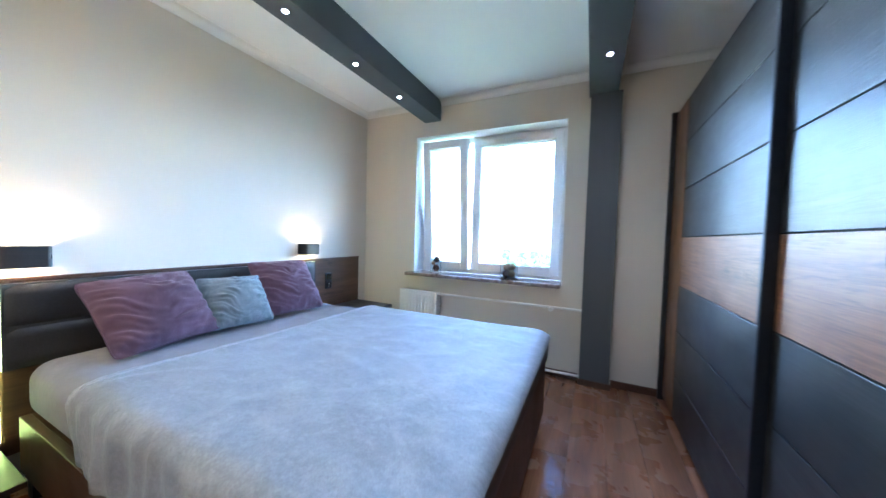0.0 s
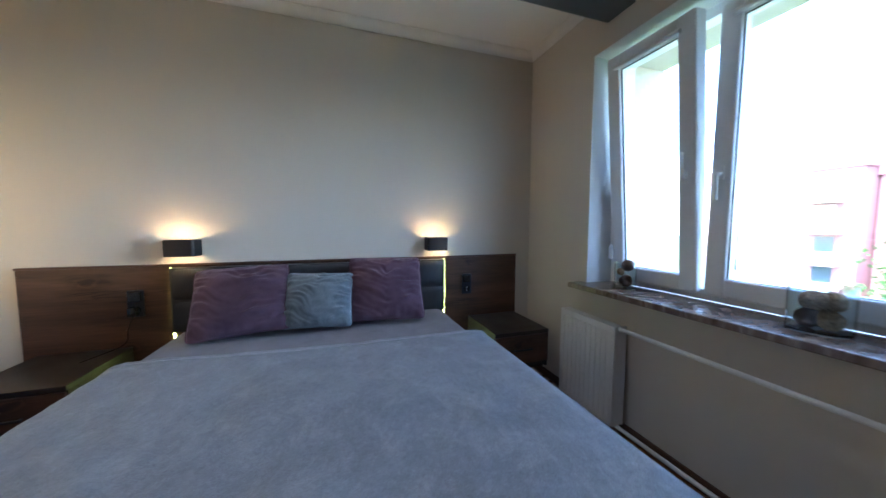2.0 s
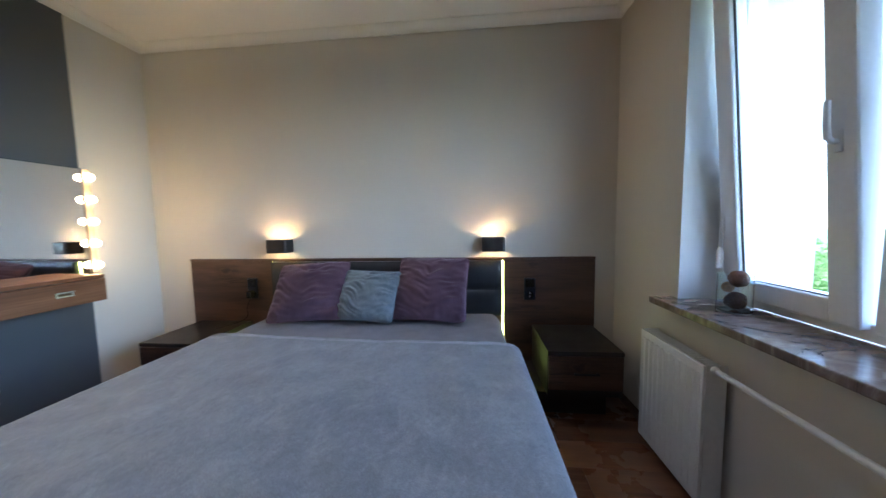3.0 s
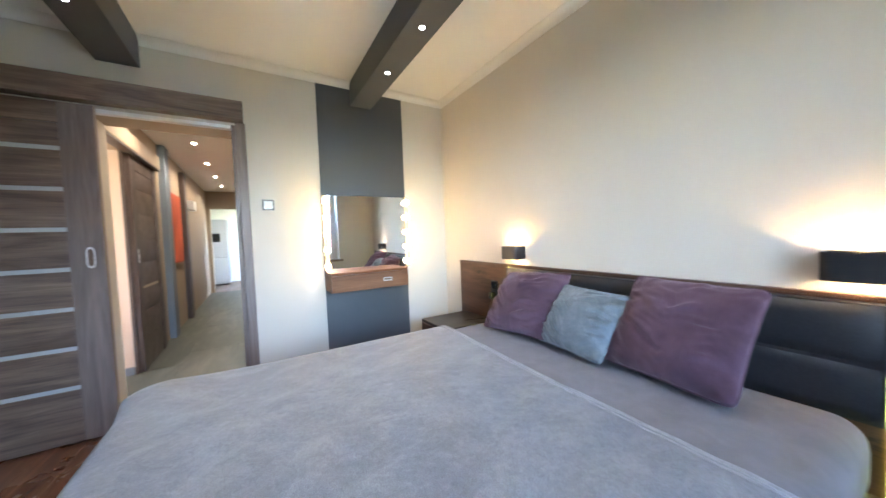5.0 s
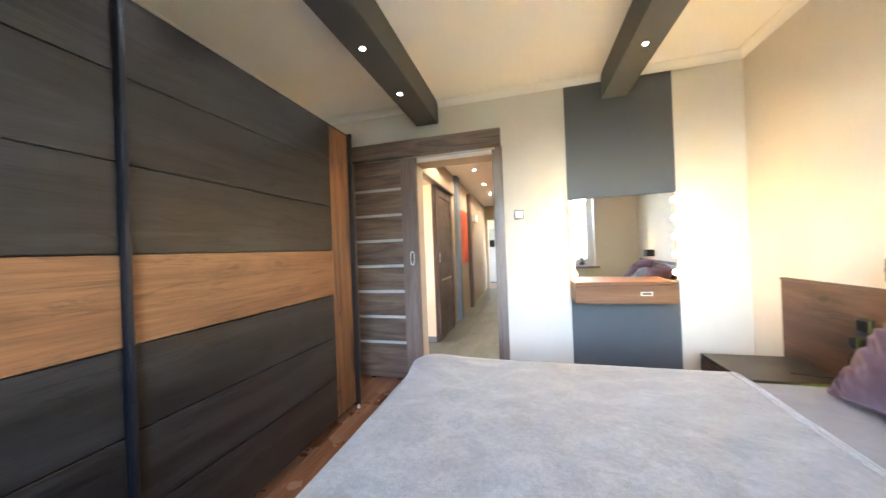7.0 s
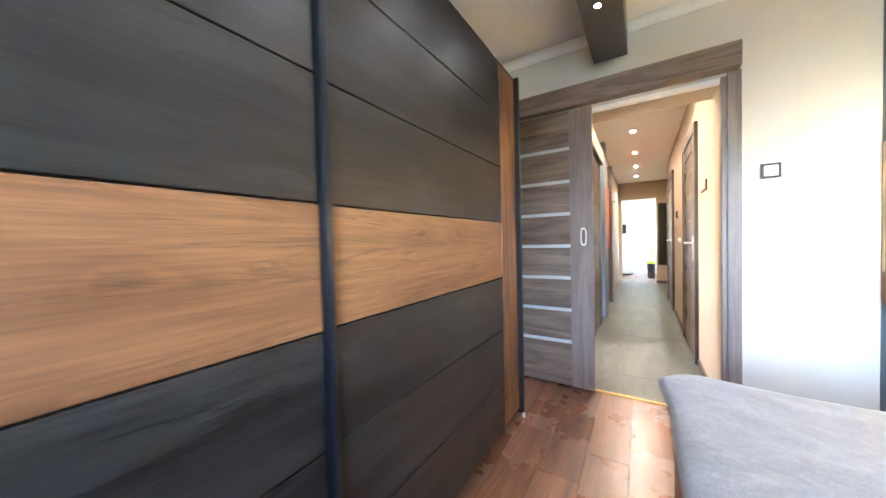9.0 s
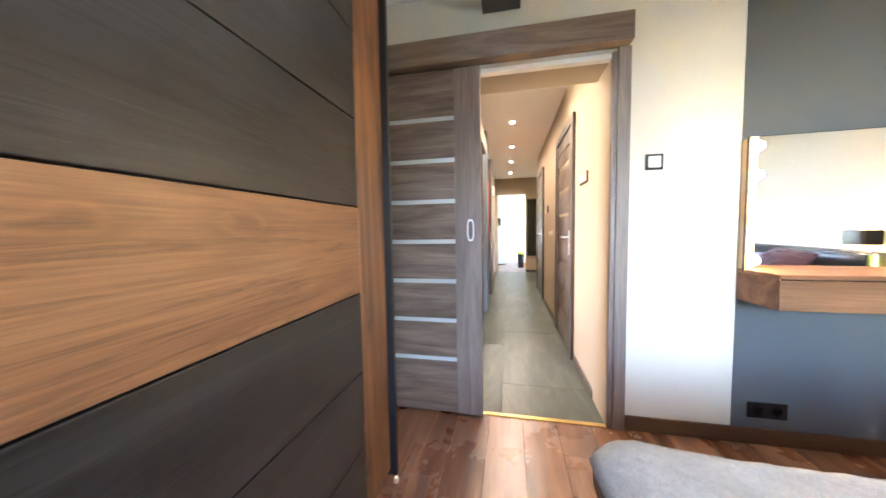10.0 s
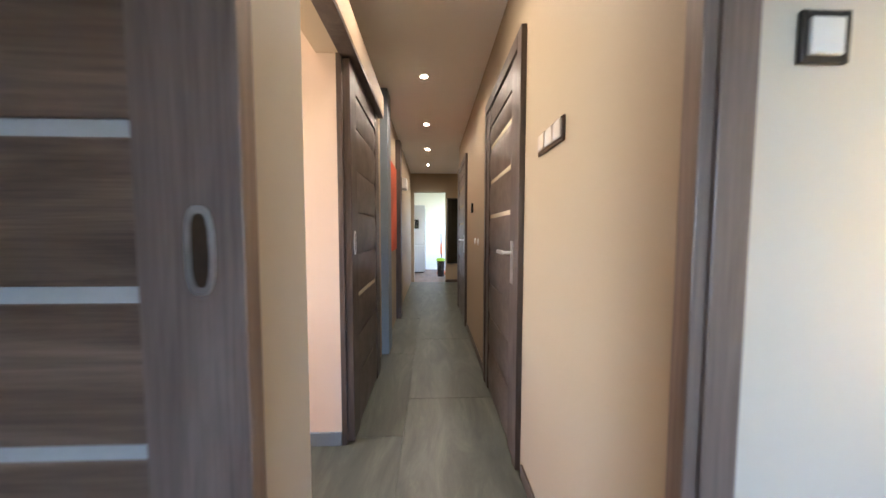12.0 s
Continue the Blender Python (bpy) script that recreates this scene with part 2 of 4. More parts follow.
M_ASH = wood("black_ash_boards", (0.0062, 0.0059, 0.0059), (0.0155, 0.0146, 0.0144), (0.033, 0.0312, 0.0305), "Y", 0.38, 1.0, 0.8, 0.48, cracks=1.0)
M_BOARD = wood("dark_oak_headboard", (0.034, 0.0155, 0.0082), (0.072, 0.034, 0.0185), (0.122, 0.060, 0.0345), "Y", 0.45, 0.9, 0.35, cracks=0.95, knots=0.85)
M_BEDWOOD = wood("dark_oak_bed_rail", (0.028, 0.013, 0.008), (0.058, 0.027, 0.015), (0.10, 0.048, 0.027), "X", 0.45, 0.9, 0.3)
M_NIGHT = wood("black_brown_top", (0.011, 0.008, 0.007), (0.018, 0.013, 0.011), (0.028, 0.021, 0.017), "Y", 0.4, 1.0, 0.2)
M_DOOR_V = wood("grey_brown_stile", (0.135, 0.099, 0.082), (0.195, 0.145, 0.121), (0.26, 0.198, 0.166), "Z", 0.42, 1.4, 0.25)
M_DOOR_H = wood("grey_brown_slat", (0.080, 0.052, 0.036), (0.165, 0.110, 0.078), (0.28, 0.195, 0.142), "X", 0.42, 1.3, 0.25)
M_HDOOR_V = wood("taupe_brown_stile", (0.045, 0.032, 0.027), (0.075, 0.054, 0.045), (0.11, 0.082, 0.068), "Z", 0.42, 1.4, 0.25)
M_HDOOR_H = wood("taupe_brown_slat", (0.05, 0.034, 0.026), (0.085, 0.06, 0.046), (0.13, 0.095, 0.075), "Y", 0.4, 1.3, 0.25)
M_VANITY = wood("walnut_vanity", (0.10, 0.038, 0.017), (0.185, 0.080, 0.037), (0.27, 0.128, 0.066), "X", 0.5, 1.2, 0.2, 0.25)
M_FRAMEWOOD = wood("pale_oak_frame", (0.34, 0.25, 0.17), (0.46, 0.35, 0.25), (0.56, 0.44, 0.33), "Z", 0.5, 1.2, 0.2)
M_LEATHER = plain("black_faux_leather", (0.016, 0.016, 0.018), 0.42, 0, 0.55, 130, 0.25, 0.35)
M_BLACK = plain("matt_black_metal", (0.016, 0.016, 0.018), 0.45, 0.2, 0.5)
M_BLACKPLASTIC = plain("glossy_black_plastic", (0.012, 0.012, 0.013), 0.18, 0, 0.5)
M_BLUEBLACK = plain("blue_black_aluminium", (0.025, 0.030, 0.042), 0.32, 0.7, 0.5)
M_CHROME = plain("brushed_chrome", (0.74, 0.72, 0.69), 0.34, 0.9)
M_BRASS = plain("brass_strip", (0.62, 0.42, 0.16), 0.28, 1.0)
# chrome darkened and browned: shade and reflection inside the pulls, put into the colour
M_RECESS = plain("shaded_chrome_recess", (0.16, 0.115, 0.08), 0.3, 0.9)
M_PVC = plain("white_pvc", (0.76, 0.77, 0.79), 0.32, 0, 0.5, 60, 0.02)
M_ENAMEL = plain("white_enamel", (0.72, 0.71, 0.68), 0.35, 0, 0.5, 60, 0.03)
M_WHITE = plain("white_plastic", (0.75, 0.75, 0.74), 0.35, 0, 0.5, 60, 0.02)
M_SWITCH = plain("satin_black_plastic", (0.014, 0.014, 0.015), 0.3, 0, 0.5)
M_SWITCHBROWN = plain("glossy_brown_plastic", (0.045, 0.024, 0.016), 0.2)
M_CREAM = plain("cream_plastic", (0.55, 0.47, 0.40), 0.25, 0, 0.5, 60, 0.03)
M_GASKET = plain("black_rubber", (0.02, 0.02, 0.02), 0.7)
M_FROST = plain("frosted_white_glass", (0.46, 0.47, 0.46), 0.25, 0, 0.6, 60, 0.03)
M_HFROST = plain("frosted_cream_glass", (0.60, 0.52, 0.38), 0.25, 0, 0.6, 60, 0.03)
M_GLASS = clear("window_glass", ior=1.45)
M_JAR = clear("jar_glass", (0.90, 0.98, 1.0))
M_MIRROR = plain("mirror_silver", (0.90, 0.91, 0.90), 0.015, 1.0, 0.5, 20, 0.005, 0.0)
M_DARKGLASS = plain("smoked_mirror", (0.10, 0.115, 0.12), 0.06, 1.0, 0.5, 20, 0.02, 0.0)
M_BLANKET = fleece("grey_fleece_blanket", (0.170, 0.176, 0.192), (0.220, 0.227, 0.244), (0.310, 0.316, 0.330))
M_HEM = cloth("pale_blanket_hem", (0.28, 0.28, 0.30), (0.38, 0.38, 0.40), 30.0, 0.4, 500, 0.6)
M_SHEET = cloth("grey_jersey_sheet", (0.18, 0.172, 0.18), (0.22, 0.212, 0.22), 9.0, 0.15, 700, 0.15)
M_PURPLE = cloth("mauve_velvet", (0.072, 0.039, 0.056), (0.118, 0.066, 0.091), 4.0, 0.3, 420, 0.5, (0.9, 0.78, 0.85))
M_TEAL = cloth("grey_blue_plush", (0.118, 0.138, 0.152), (0.190, 0.216, 0.230), 14.0, 0.35, 260, 0.8, (0.85, 0.95, 1.0))
M_LED = glow("led_lime", (0.80, 0.95, 0.22), 0.7)
M_SPOT = glow("spot_face", (0.95, 0.97, 1.0), 8.0)
M_HSPOT = glow("hall_spot_face", (1.0, 0.86, 0.70), 8.0)
M_BULB = glow("bulb_globe", (1.0, 0.68, 0.30), 2.2)
M_LAMPLED = glow("wall_lamp_led", (1.0, 0.62, 0.3), 5.0)
M_RATTAN = plain("brown_wicker", (0.13, 0.065, 0.045), 0.8, 0, 0.2, 160, 0.5, 1.0)
M_DRIED = plain("tan_dried_pods", (0.38, 0.25, 0.15), 0.85, 0, 0.2, 120, 0.5, 1.0)
M_SILL = slabs("brown_marble_sill", (0.045, 0.026, 0.018), (0.19, 0.135, 0.105), (0.42, 0.36, 0.32), 0.22, 2.4)
M_RED = paint("red_orange_canvas", (0.50, 0.085, 0.030), 0.7, 0.5, 0.4, 30)
M_STEEL = plain("fridge_steel", (0.50, 0.51, 0.53), 0.32, 0.85, 0.5, 200, 0.03)
M_LIME = plain("lime_plastic", (0.36, 0.58, 0.03), 0.4)
M_ORANGE = plain("orange_plastic", (0.62, 0.16, 0.03), 0.4)
M_KITCHEN = paint("white_kitchen_wall", (0.80, 0.77, 0.70), 0.7, 0.02)
M_KFLOOR = wood("kitchen_laminate", (0.08, 0.04, 0.024), (0.14, 0.075, 0.045), (0.22, 0.125, 0.08), "Y", 0.35)
M_BLOCKW = paint("pale_render", (0.62, 0.60, 0.58), 0.9, 0.06, 0.3, 3)
M_BLOCKP = paint("dusty_pink_render", (0.33, 0.17, 0.17), 0.9, 0.07, 0.3, 3)
M_BALCONY = paint("pale_green_balcony_render", (0.42, 0.50, 0.50), 0.9, 0.06, 0.3, 3)
M_PANE = plain("far_window_glass", (0.04, 0.06, 0.08), 0.1, 0, 0.8, 2, 0.2, 0)
M_GRASS = paint("mown_grass", (0.085, 0.12, 0.045), 0.95, 0.35, 1.0, 3)
M_LEAF = plain("tree_leaves", (0.055, 0.115, 0.028), 0.7, 0, 0.3, 6, 0.5, 0.2)
M_BARK = plain("tree_bark", (0.09, 0.065, 0.045), 0.95, 0, 0.2, 12, 0.4, 1.0)


# ---- mesh helpers ----
def block(bm, x0, x1, y0, y1, z0, z1, bevel=0.0, seg=2):
    """A box between the given faces, with rounded edges."""
    r = bmesh.ops.create_cube(bm, size=1.0)
    vs = r["verts"]
    bmesh.ops.scale(bm, vec=(x1 - x0, y1 - y0, z1 - z0), verts=vs)
    bmesh.ops.translate(bm, vec=((x0 + x1) / 2, (y0 + y1) / 2, (z0 + z1) / 2), verts=vs)
    if bevel > 0:
        es = list({e for v in vs for e in v.link_edges})
        bmesh.ops.bevel(bm, geom=es, offset=bevel, segments=seg, affect="EDGES", profile=0.5)
    return bm


def box(*a, **k):
    return block(bmesh.new(), *a, **k)


def tube(bm, a, b, r, r2=None, seg=20):
    a, b = Vector(a), Vector(b)
    m = Matrix.Translation((a + b) / 2) @ (b - a).to_track_quat("Z", "Y").to_matrix().to_4x4()
    bmesh.ops.create_cone(bm, cap_ends=True, segments=seg, radius1=r, radius2=r if r2 is None else r2, depth=(b - a).length, matrix=m)
    return bm


def ball(bm, c, r, u=20, v=14, squash=1.0):
    bmesh.ops.create_uvsphere(bm, u_segments=u, v_segments=v, radius=r, matrix=Matrix.Translation(c) @ Matrix.Diagonal((1, 1, squash, 1)))
    return bm


def lathe(bm, profile, seg=24, centre=(0, 0, 0)):
    """A turned shape from (radius, height) pairs."""
    c, rings = Vector(centre), []
    for r, z in profile:
        rings.append([bm.verts.new(c + Vector((r * math.cos(a), r * math.sin(a), z))) for a in (2 * math.pi * i / seg for i in range(seg))])
    for p, q in zip(rings, rings[1:]):
        for i in range(seg):
            j = (i + 1) % seg
            bm.faces.new((p[i], p[j], q[j], q[i]))
    bm.faces.new(rings[0][::-1])
    bm.faces.new(rings[-1])
    return bm


def mesh_of(name, bm, material, smooth=21):
    bmesh.ops.recalc_face_normals(bm, faces=bm.faces)
    me = bpy.data.meshes.new(name)
    bm.to_mesh(me)
    bm.free()
    me.materials.append(material)
    if smooth:
        for f in me.polygons:
            f.use_smooth = True
        me.set_sharp_from_angle(angle=radians(smooth))
    return me


def part(name, bm, material, parent, label="", at=None, smooth=21):
    ob = new(name, mesh_of(name, bm, material, smooth) if isinstance(bm, bmesh.types.BMesh) else bm)
    ob.parent = parent
    if at is not None:
        ob.matrix_local = at if isinstance(at, Matrix) else Matrix.Translation(at)
    return tagged(ob, label)


def thing(name, m, label, category, group="", kind=""):
    ob = new(name)
    ob.empty_display_size = 0.1
    ob.matrix_world = m if isinstance(m, Matrix) else Matrix.Translation(m)
    return tagged(ob, label, category, group, kind)


def built(name, bm, material, label, category, smooth=21):
    return tagged(new(name, mesh_of(name, bm, material, smooth)), label, category, "", "structure")


# ---- the bedroom's shell ----
def wall_with_hole(name, x0, x1, y0, y1, z1, hole, along, material, label, z0=0.0):
    """A wall of one mesh, with an opening (a0, a1, b0, b1) through it, a along the wall and b upwards."""
    bm = bmesh.new()
    a0, a1, b0, b1 = hole
    lo, hi = (x0, x1) if along == "x" else (y0, y1)
    for p, q, r, s in ((lo, a0, z0, z1), (a1, hi, z0, z1), (a0, a1, z0, b0), (a0, a1, b1, z1)):
        if q - p > 1e-4 and s - r > 1e-4:
            block(bm, p, q, y0, y1, r, s) if along == "x" else block(bm, x0, x1, p, q, r, s)
    bmesh.ops.remove_doubles(bm, verts=bm.verts, dist=1e-5)
    return built(name, bm, material, label, "wall", 0)


WIN = (-1.13, 0.37, 0.82, 2.245)
DOOR = (0.04, 0.80, 0.0, 2.085)
built("wall_west", box(WEST - 0.15, WEST, -0.34, 4.08, 0, 2.75), M_WALL, "beige painted wall behind the bed", "wall", 0)
built("wall_east", box(EAST, EAST + 0.15, 0.0, NORTH, 0, 2.75), M_WALL, "beige painted wall behind the wardrobe", "wall", 0)
wall_with_hole("wall_north", WEST, EAST + 0.15, NORTH, 4.08, 2.75, (WIN[0], WIN[1], WIN[2] - 0.02, WIN[3]), "x", M_WALL, "beige painted window wall with a deep opening")
wall_with_hole("wall_south", WEST, EAST + 0.15, -0.30, SOUTH, 2.75, DOOR, "x", M_WALL, "beige painted wall with a doorway to the hall")
built("ceiling", box(WEST, EAST, SOUTH, NORTH, CEIL, CEIL + 0.16), M_CEIL, "white plastered bedroom ceiling", "ceiling", 0)
floor = built("floor", box(WEST, EAST, SOUTH - 0.012, NORTH, -0.12, -0.008), M_GROUT, "dark walnut laminate plank floor", "floor", 0)

# grey strip behind the dressing mirror, and the reveals round the window
built("painted_panel", box(-1.345, -0.565, SOUTH, SOUTH + 0.004, 0.085, 2.545), M_GREY, "slate grey painted strip up the wall", "wall paint", 0)
bm = bmesh.new()
wx0, wx1, wz0, wz1 = WIN
block(bm, wx0 - 0.0, wx0 + 0.004, NORTH - 0.001, 3.70, wz0, wz1)
block(bm, wx1 - 0.004, wx1, NORTH - 0.001, 3.70, wz0, wz1)
block(bm, wx0 + 0.004, wx1 - 0.004, NORTH - 0.001, 3.70, wz1 - 0.004, wz1)
built("window_reveal", bm, M_WHITEPAINT, "white painted window reveal", "reveal", 0)
bm = bmesh.new()
block(bm, wx0, wx0 + 0.006, 3.78, 4.085, wz0, wz1)
block(bm, wx1 - 0.006, wx1, 3.78, 4.085, wz0, wz1)
block(bm, wx0 + 0.006, wx1 - 0.006, 3.78, 4.085, wz1 - 0.006, wz1)
built("outer_reveal", bm, M_STUCCO, "rough beige stucco outside the window", "reveal", 0)


def cove(name, a, b, inward, size=0.055):
    """A coved moulding along the top of a wall from a to b."""
    bm = bmesh.new()
    n = Vector(inward)
    pts = [(0, 0)] + [(d, -h) for d, h in ((0.0, size), (0.006, size), *((size - size * math.cos(math.pi / 2 * i / 6) * 0.92, size - size * math.sin(math.pi / 2 * i / 6) * 0.92) for i in range(7)), (size, 0.004), (size, 0))]
    ends = []
    for e in (a, b):
        ends.append([bm.verts.new(Vector((*e, CEIL)) + n * d + Vector((0, 0, h))) for d, h in pts])
    k = len(pts)
    for i in range(k):
        j = (i + 1) % k
        bm.faces.new((ends[0][i], ends[0][j], ends[1][j], ends[1][i]))
    bm.faces.new(ends[0][::-1])
    bm.faces.new(ends[1])
    return built(name, bm, M_COVE, "cream coved cornice moulding", "moulding", 30)


cove("cornice_west", (WEST, SOUTH), (WEST, NORTH), (1, 0, 0))
cove("cornice_north", (WEST, NORTH), (EAST, NORTH), (0, -1, 0))
cove("cornice_south", (WEST, SOUTH), (EAST, SOUTH), (0, 1, 0))
cove("cornice_east", (EAST, SOUTH), (EAST, NORTH), (-1, 0, 0))

# boxed ceiling beams, one of them running down the window wall as a pilaster
for name, (b0, b1) in (("ceiling_beam_west", BEAM_W), ("ceiling_beam_east", BEAM_E)):
    built(name, box(b0, b1, SOUTH + 0.004, NORTH, BEAM_Z, CEIL + 0.01, 0.004), M_GREY, "slate grey boxed ceiling beam with spotlights", "beam")
built("pilaster", box(0.54, 0.765, 3.42, NORTH + 0.01, 0, BEAM_Z - 0.002, 0.004), M_GREY, "slate grey pilaster under the ceiling beam", "pilaster")

# skirting boards
bm = bmesh.new()
block(bm, WEST, DOOR[0] - 0.075, SOUTH, SOUTH + 0.014, 0, 0.085, 0.004)
built("baseboard_south", bm, M_SKIRT, "dark brown wooden skirting board", "skirting")
bm = bmesh.new()
block(bm, WEST, 0.529, NORTH - 0.014, NORTH, 0, 0.06, 0.004)
block(bm, 0.776, EAST, NORTH - 0.014, NORTH, 0, 0.06, 0.004)
built("baseboard_north", bm, M_SKIRT, "dark brown wooden skirting board", "skirting")
built("baseboard_pilaster", box(0.53, 0.775, 3.408, 3.42, 0, 0.05, 0.004), M_SKIRT, "dark brown wooden skirting board", "skirting")

# ---- the hall, the room beside it and the kitchen beyond ----
built("hall_wall_west", box(HALL_W - 0.14, HALL_W, -4.42, -0.30, 0, 2.75), M_HALL, "warm beige hall wall", "wall", 0)
bm = bmesh.new()
block(bm, HALL_E, HALL_E + 0.12, -6.62, -1.16, 0, 2.75)
block(bm, HALL_E, HALL_E + 0.12, -1.16, -0.30, 2.09, 2.75)
built("hall_wall_east", bm, M_HALL, "warm beige hall wall with an open doorway", "wall", 0)
wall_with_hole("hall_wall_end", -1.10, 1.60, HALL_END - 0.15, HALL_END, 2.75, (0.153, 0.877, 0, 2.07), "x", M_HALL, "beige hall end wall with a kitchen opening")
built("hall_wall_niche", box(-0.75, -0.60, HALL_END, -4.42, 0, 2.75), M_HALL, "beige wall of the wider hall", "wall", 0)
built("hall_wall_return", box(-0.60, HALL_W - 0.14, -4.56, -4.42, 0, 2.75), M_HALL, "beige wall of the wider hall", "wall", 0)
built("hall_ceiling", box(-0.60, HALL_E + 1.75, HALL_END, -0.30, HALL_CEIL, HALL_CEIL + 0.2), M_CEIL, "white hall ceiling with round spotlights", "ceiling", 0)
hall_floor = built("hall_floor", box(-0.60, HALL_E + 1.75, HALL_END, SOUTH - 0.012, -0.12, -0.004), M_GROUT, "large grey stone-look tiles", "floor", 0)
built("side_room_wall_south", box(HALL_E + 0.019, 2.70, -1.30, -1.155, 0, 2.75), M_SALMON, "salmon painted wall of the side room", "wall", 0)
# out of view; the opening is added to go with the fill lamp
wall_with_hole("side_room_wall_east", 2.60, 2.70, -1.16, -0.30, 2.75, (-1.05, -0.40, 0.8, 2.0), "y", M_SALMON, "salmon wall with an added, unseen opening")
built("side_room_wall_north", box(HALL_E + 0.12, 2.70, -0.34, -0.302, 0, 2.75), M_SALMON, "salmon painted wall of the side room", "wall", 0)
built("side_room_baseboard", box(HALL_E + 0.02, 2.60, -1.155, -1.142, 0, 0.075, 0.003), M_BLUEGREY, "dark grey skirting of the side room", "skirting")
bm = bmesh.new()
block(bm, HALL_W, HALL_W + 0.012, -0.90, -0.30, 0, 0.06, 0.003)
block(bm, HALL_W, HALL_W + 0.012, -3.22, -1.92, 0, 0.06, 0.003)
built("hall_baseboard", bm, M_HDOOR_V, "dark brown hall skirting board", "skirting")
built("hall_end_baseboard", box(-0.60, 0.15, HALL_END, HALL_END + 0.012, 0, 0.06, 0.003), M_HDOOR_V, "dark brown hall skirting board", "skirting")
built("kitchen_wall_south", box(-1.5, 2.4, -9.15, -9.0, 0, 2.75), M_KITCHEN, "white kitchen wall", "wall", 0)
wall_with_hole("kitchen_wall_west", -1.5, -1.4, -9.0, HALL_END - 0.15, 2.75, (-8.7, -7.2, 0.85, 2.2), "y", M_KITCHEN, "white kitchen wall with a window opening")
built("kitchen_wall_east", box(1.9, 2.05, -9.0, HALL_END - 0.15, 0, 2.75), M_KITCHEN, "white kitchen wall", "wall", 0)
built("kitchen_ceiling", box(-1.5, 2.05, -9.0, HALL_END - 0.15, 2.55, 2.7), M_CEIL, "white kitchen ceiling", "ceiling", 0)
built("kitchen_floor", box(-1.5, 2.05, -9.0, HALL_END, -0.12, 0.0), M_KFLOOR, "brown laminate kitchen floor", "floor", 0)
built("hall_pillar_blue", box(0.88, HALL_E + 0.01, -2.62, -2.40, 0, HALL_CEIL - 0.01, 0.004), M_BLUEGREY, "blue-grey painted hall pillar", "pillar")
built("hall_pillar_brown", box(0.885, HALL_E + 0.01, -3.82, -3.62, 0, HALL_CEIL - 0.12, 0.004), M_HDOOR_V, "brown wooden hall pillar", "pillar")
built("threshold", box(0.045, 0.76, -0.02, 0.012, -0.008, 0.006, 0.002), M_BRASS, "brass threshold strip in the doorway", "threshold")

built("door_jamb", box(HALL_W, HALL_W + 0.004, -0.302, -0.023, 0, 2.059), M_HALL, "warm beige painted side of the doorway", "jamb", 0)


# ---- the window ----
def pane_frame(bm, x0, x1, y0, y1, z0, z1, w, bevel=0.006):
    for a in ((x0, x0 + w, y0, y1, z0, z1), (x1 - w, x1, y0, y1, z0, z1)):
        block(bm, *a, bevel)
    for a in ((x0 + w - 0.003, x1 - w + 0.003, y0 + 0.001, y1 - 0.001, z0, z0 + w), (x0 + w - 0.003, x1 - w + 0.003, y0 + 0.001, y1 - 0.001, z1 - w, z1)):
        block(bm, *a, bevel)
    return bm


window = tagged(new("window_1"), "white plastic double window, one sash tilted open", "window", "", "structure")
part("window_frame", pane_frame(bmesh.new(), wx0, wx1, 3.70, 3.78, wz0, wz1, 0.055), M_PVC, window)
SASH_X = -0.545


def sash(x0, x1, tilt, handle_side):
    z0, z1, w = wz0 + 0.035, wz1 - 0.035, 0.085
    m = Matrix.Translation((0, 3.70, z0)) @ Matrix.Rotation(radians(tilt), 4, "X")
    s = part("sash", pane_frame(bmesh.new(), x0, x1, -0.03, 0.045, 0, z1 - z0, w, 0.009), M_PVC, window, at=m)
    gx0, gx1, gz0, gz1 = x0 + w, x1 - w, w, z1 - z0 - w
    g = part("pane", box(gx0 - 0.005, gx1 + 0.005, 0.004, 0.010, gz0 - 0.005, gz1 + 0.005), M_GLASS, s, smooth=0)
    g.visible_shadow = False
    bm = bmesh.new()
    pane_frame(bm, gx0 - 0.002, gx1 + 0.002, -0.012, -0.004, gz0 - 0.002, gz1 + 0.002, 0.005, 0)
    part("gasket", bm, M_GASKET, s, "thin black seal", smooth=0)
    hx, hz = (x1 - 0.045 if handle_side > 0 else x0 + 0.045), 0.58
    bm = block(bmesh.new(), hx - 0.013, hx + 0.013, -0.037, -0.03, hz - 0.033, hz + 0.033, 0.003)
    up = 1 if handle_side > 0 else -1
    bend = [(hx, -0.036, hz), (hx, -0.052, hz + 0.002 * up), (hx, -0.062, hz + 0.012 * up), (hx, -0.064, hz + 0.05 * up), (hx, -0.060, hz + 0.118 * up)]
    for a, b in zip(bend, bend[1:]):
        tube(bm, a, b, 0.0085, 0.0085, 12)
        ball(bm, b, 0.0085, 12, 8)
    part("handle", bm, M_PVC, s, "white lever handle")
    bm = tube(bmesh.new(), (gx0 - 0.02, -0.040, gz1 + 0.012), (gx1 + 0.02, -0.040, gz1 + 0.012), 0.013)
    part("blind_cassette", bm, M_WHITE, s, "rolled-up white blind")
    return s


sash(wx0 + 0.045, SASH_X - 0.032, 5.0, 1)
right = sash(SASH_X, wx1 - 0.04, 0.0, -1)
part("vent", box(-0.33, -0.02, -0.044, -0.03, 1.306, 1.330, 0.005), M_ENAMEL, right, "slim white trickle vent")
sill = built("window_sill", box(wx0 - 0.055, wx1 - 0.005, 3.395, 3.70, 0.787, wz0, 0.006), M_SILL, "brown marbled stone window sill", "sill")

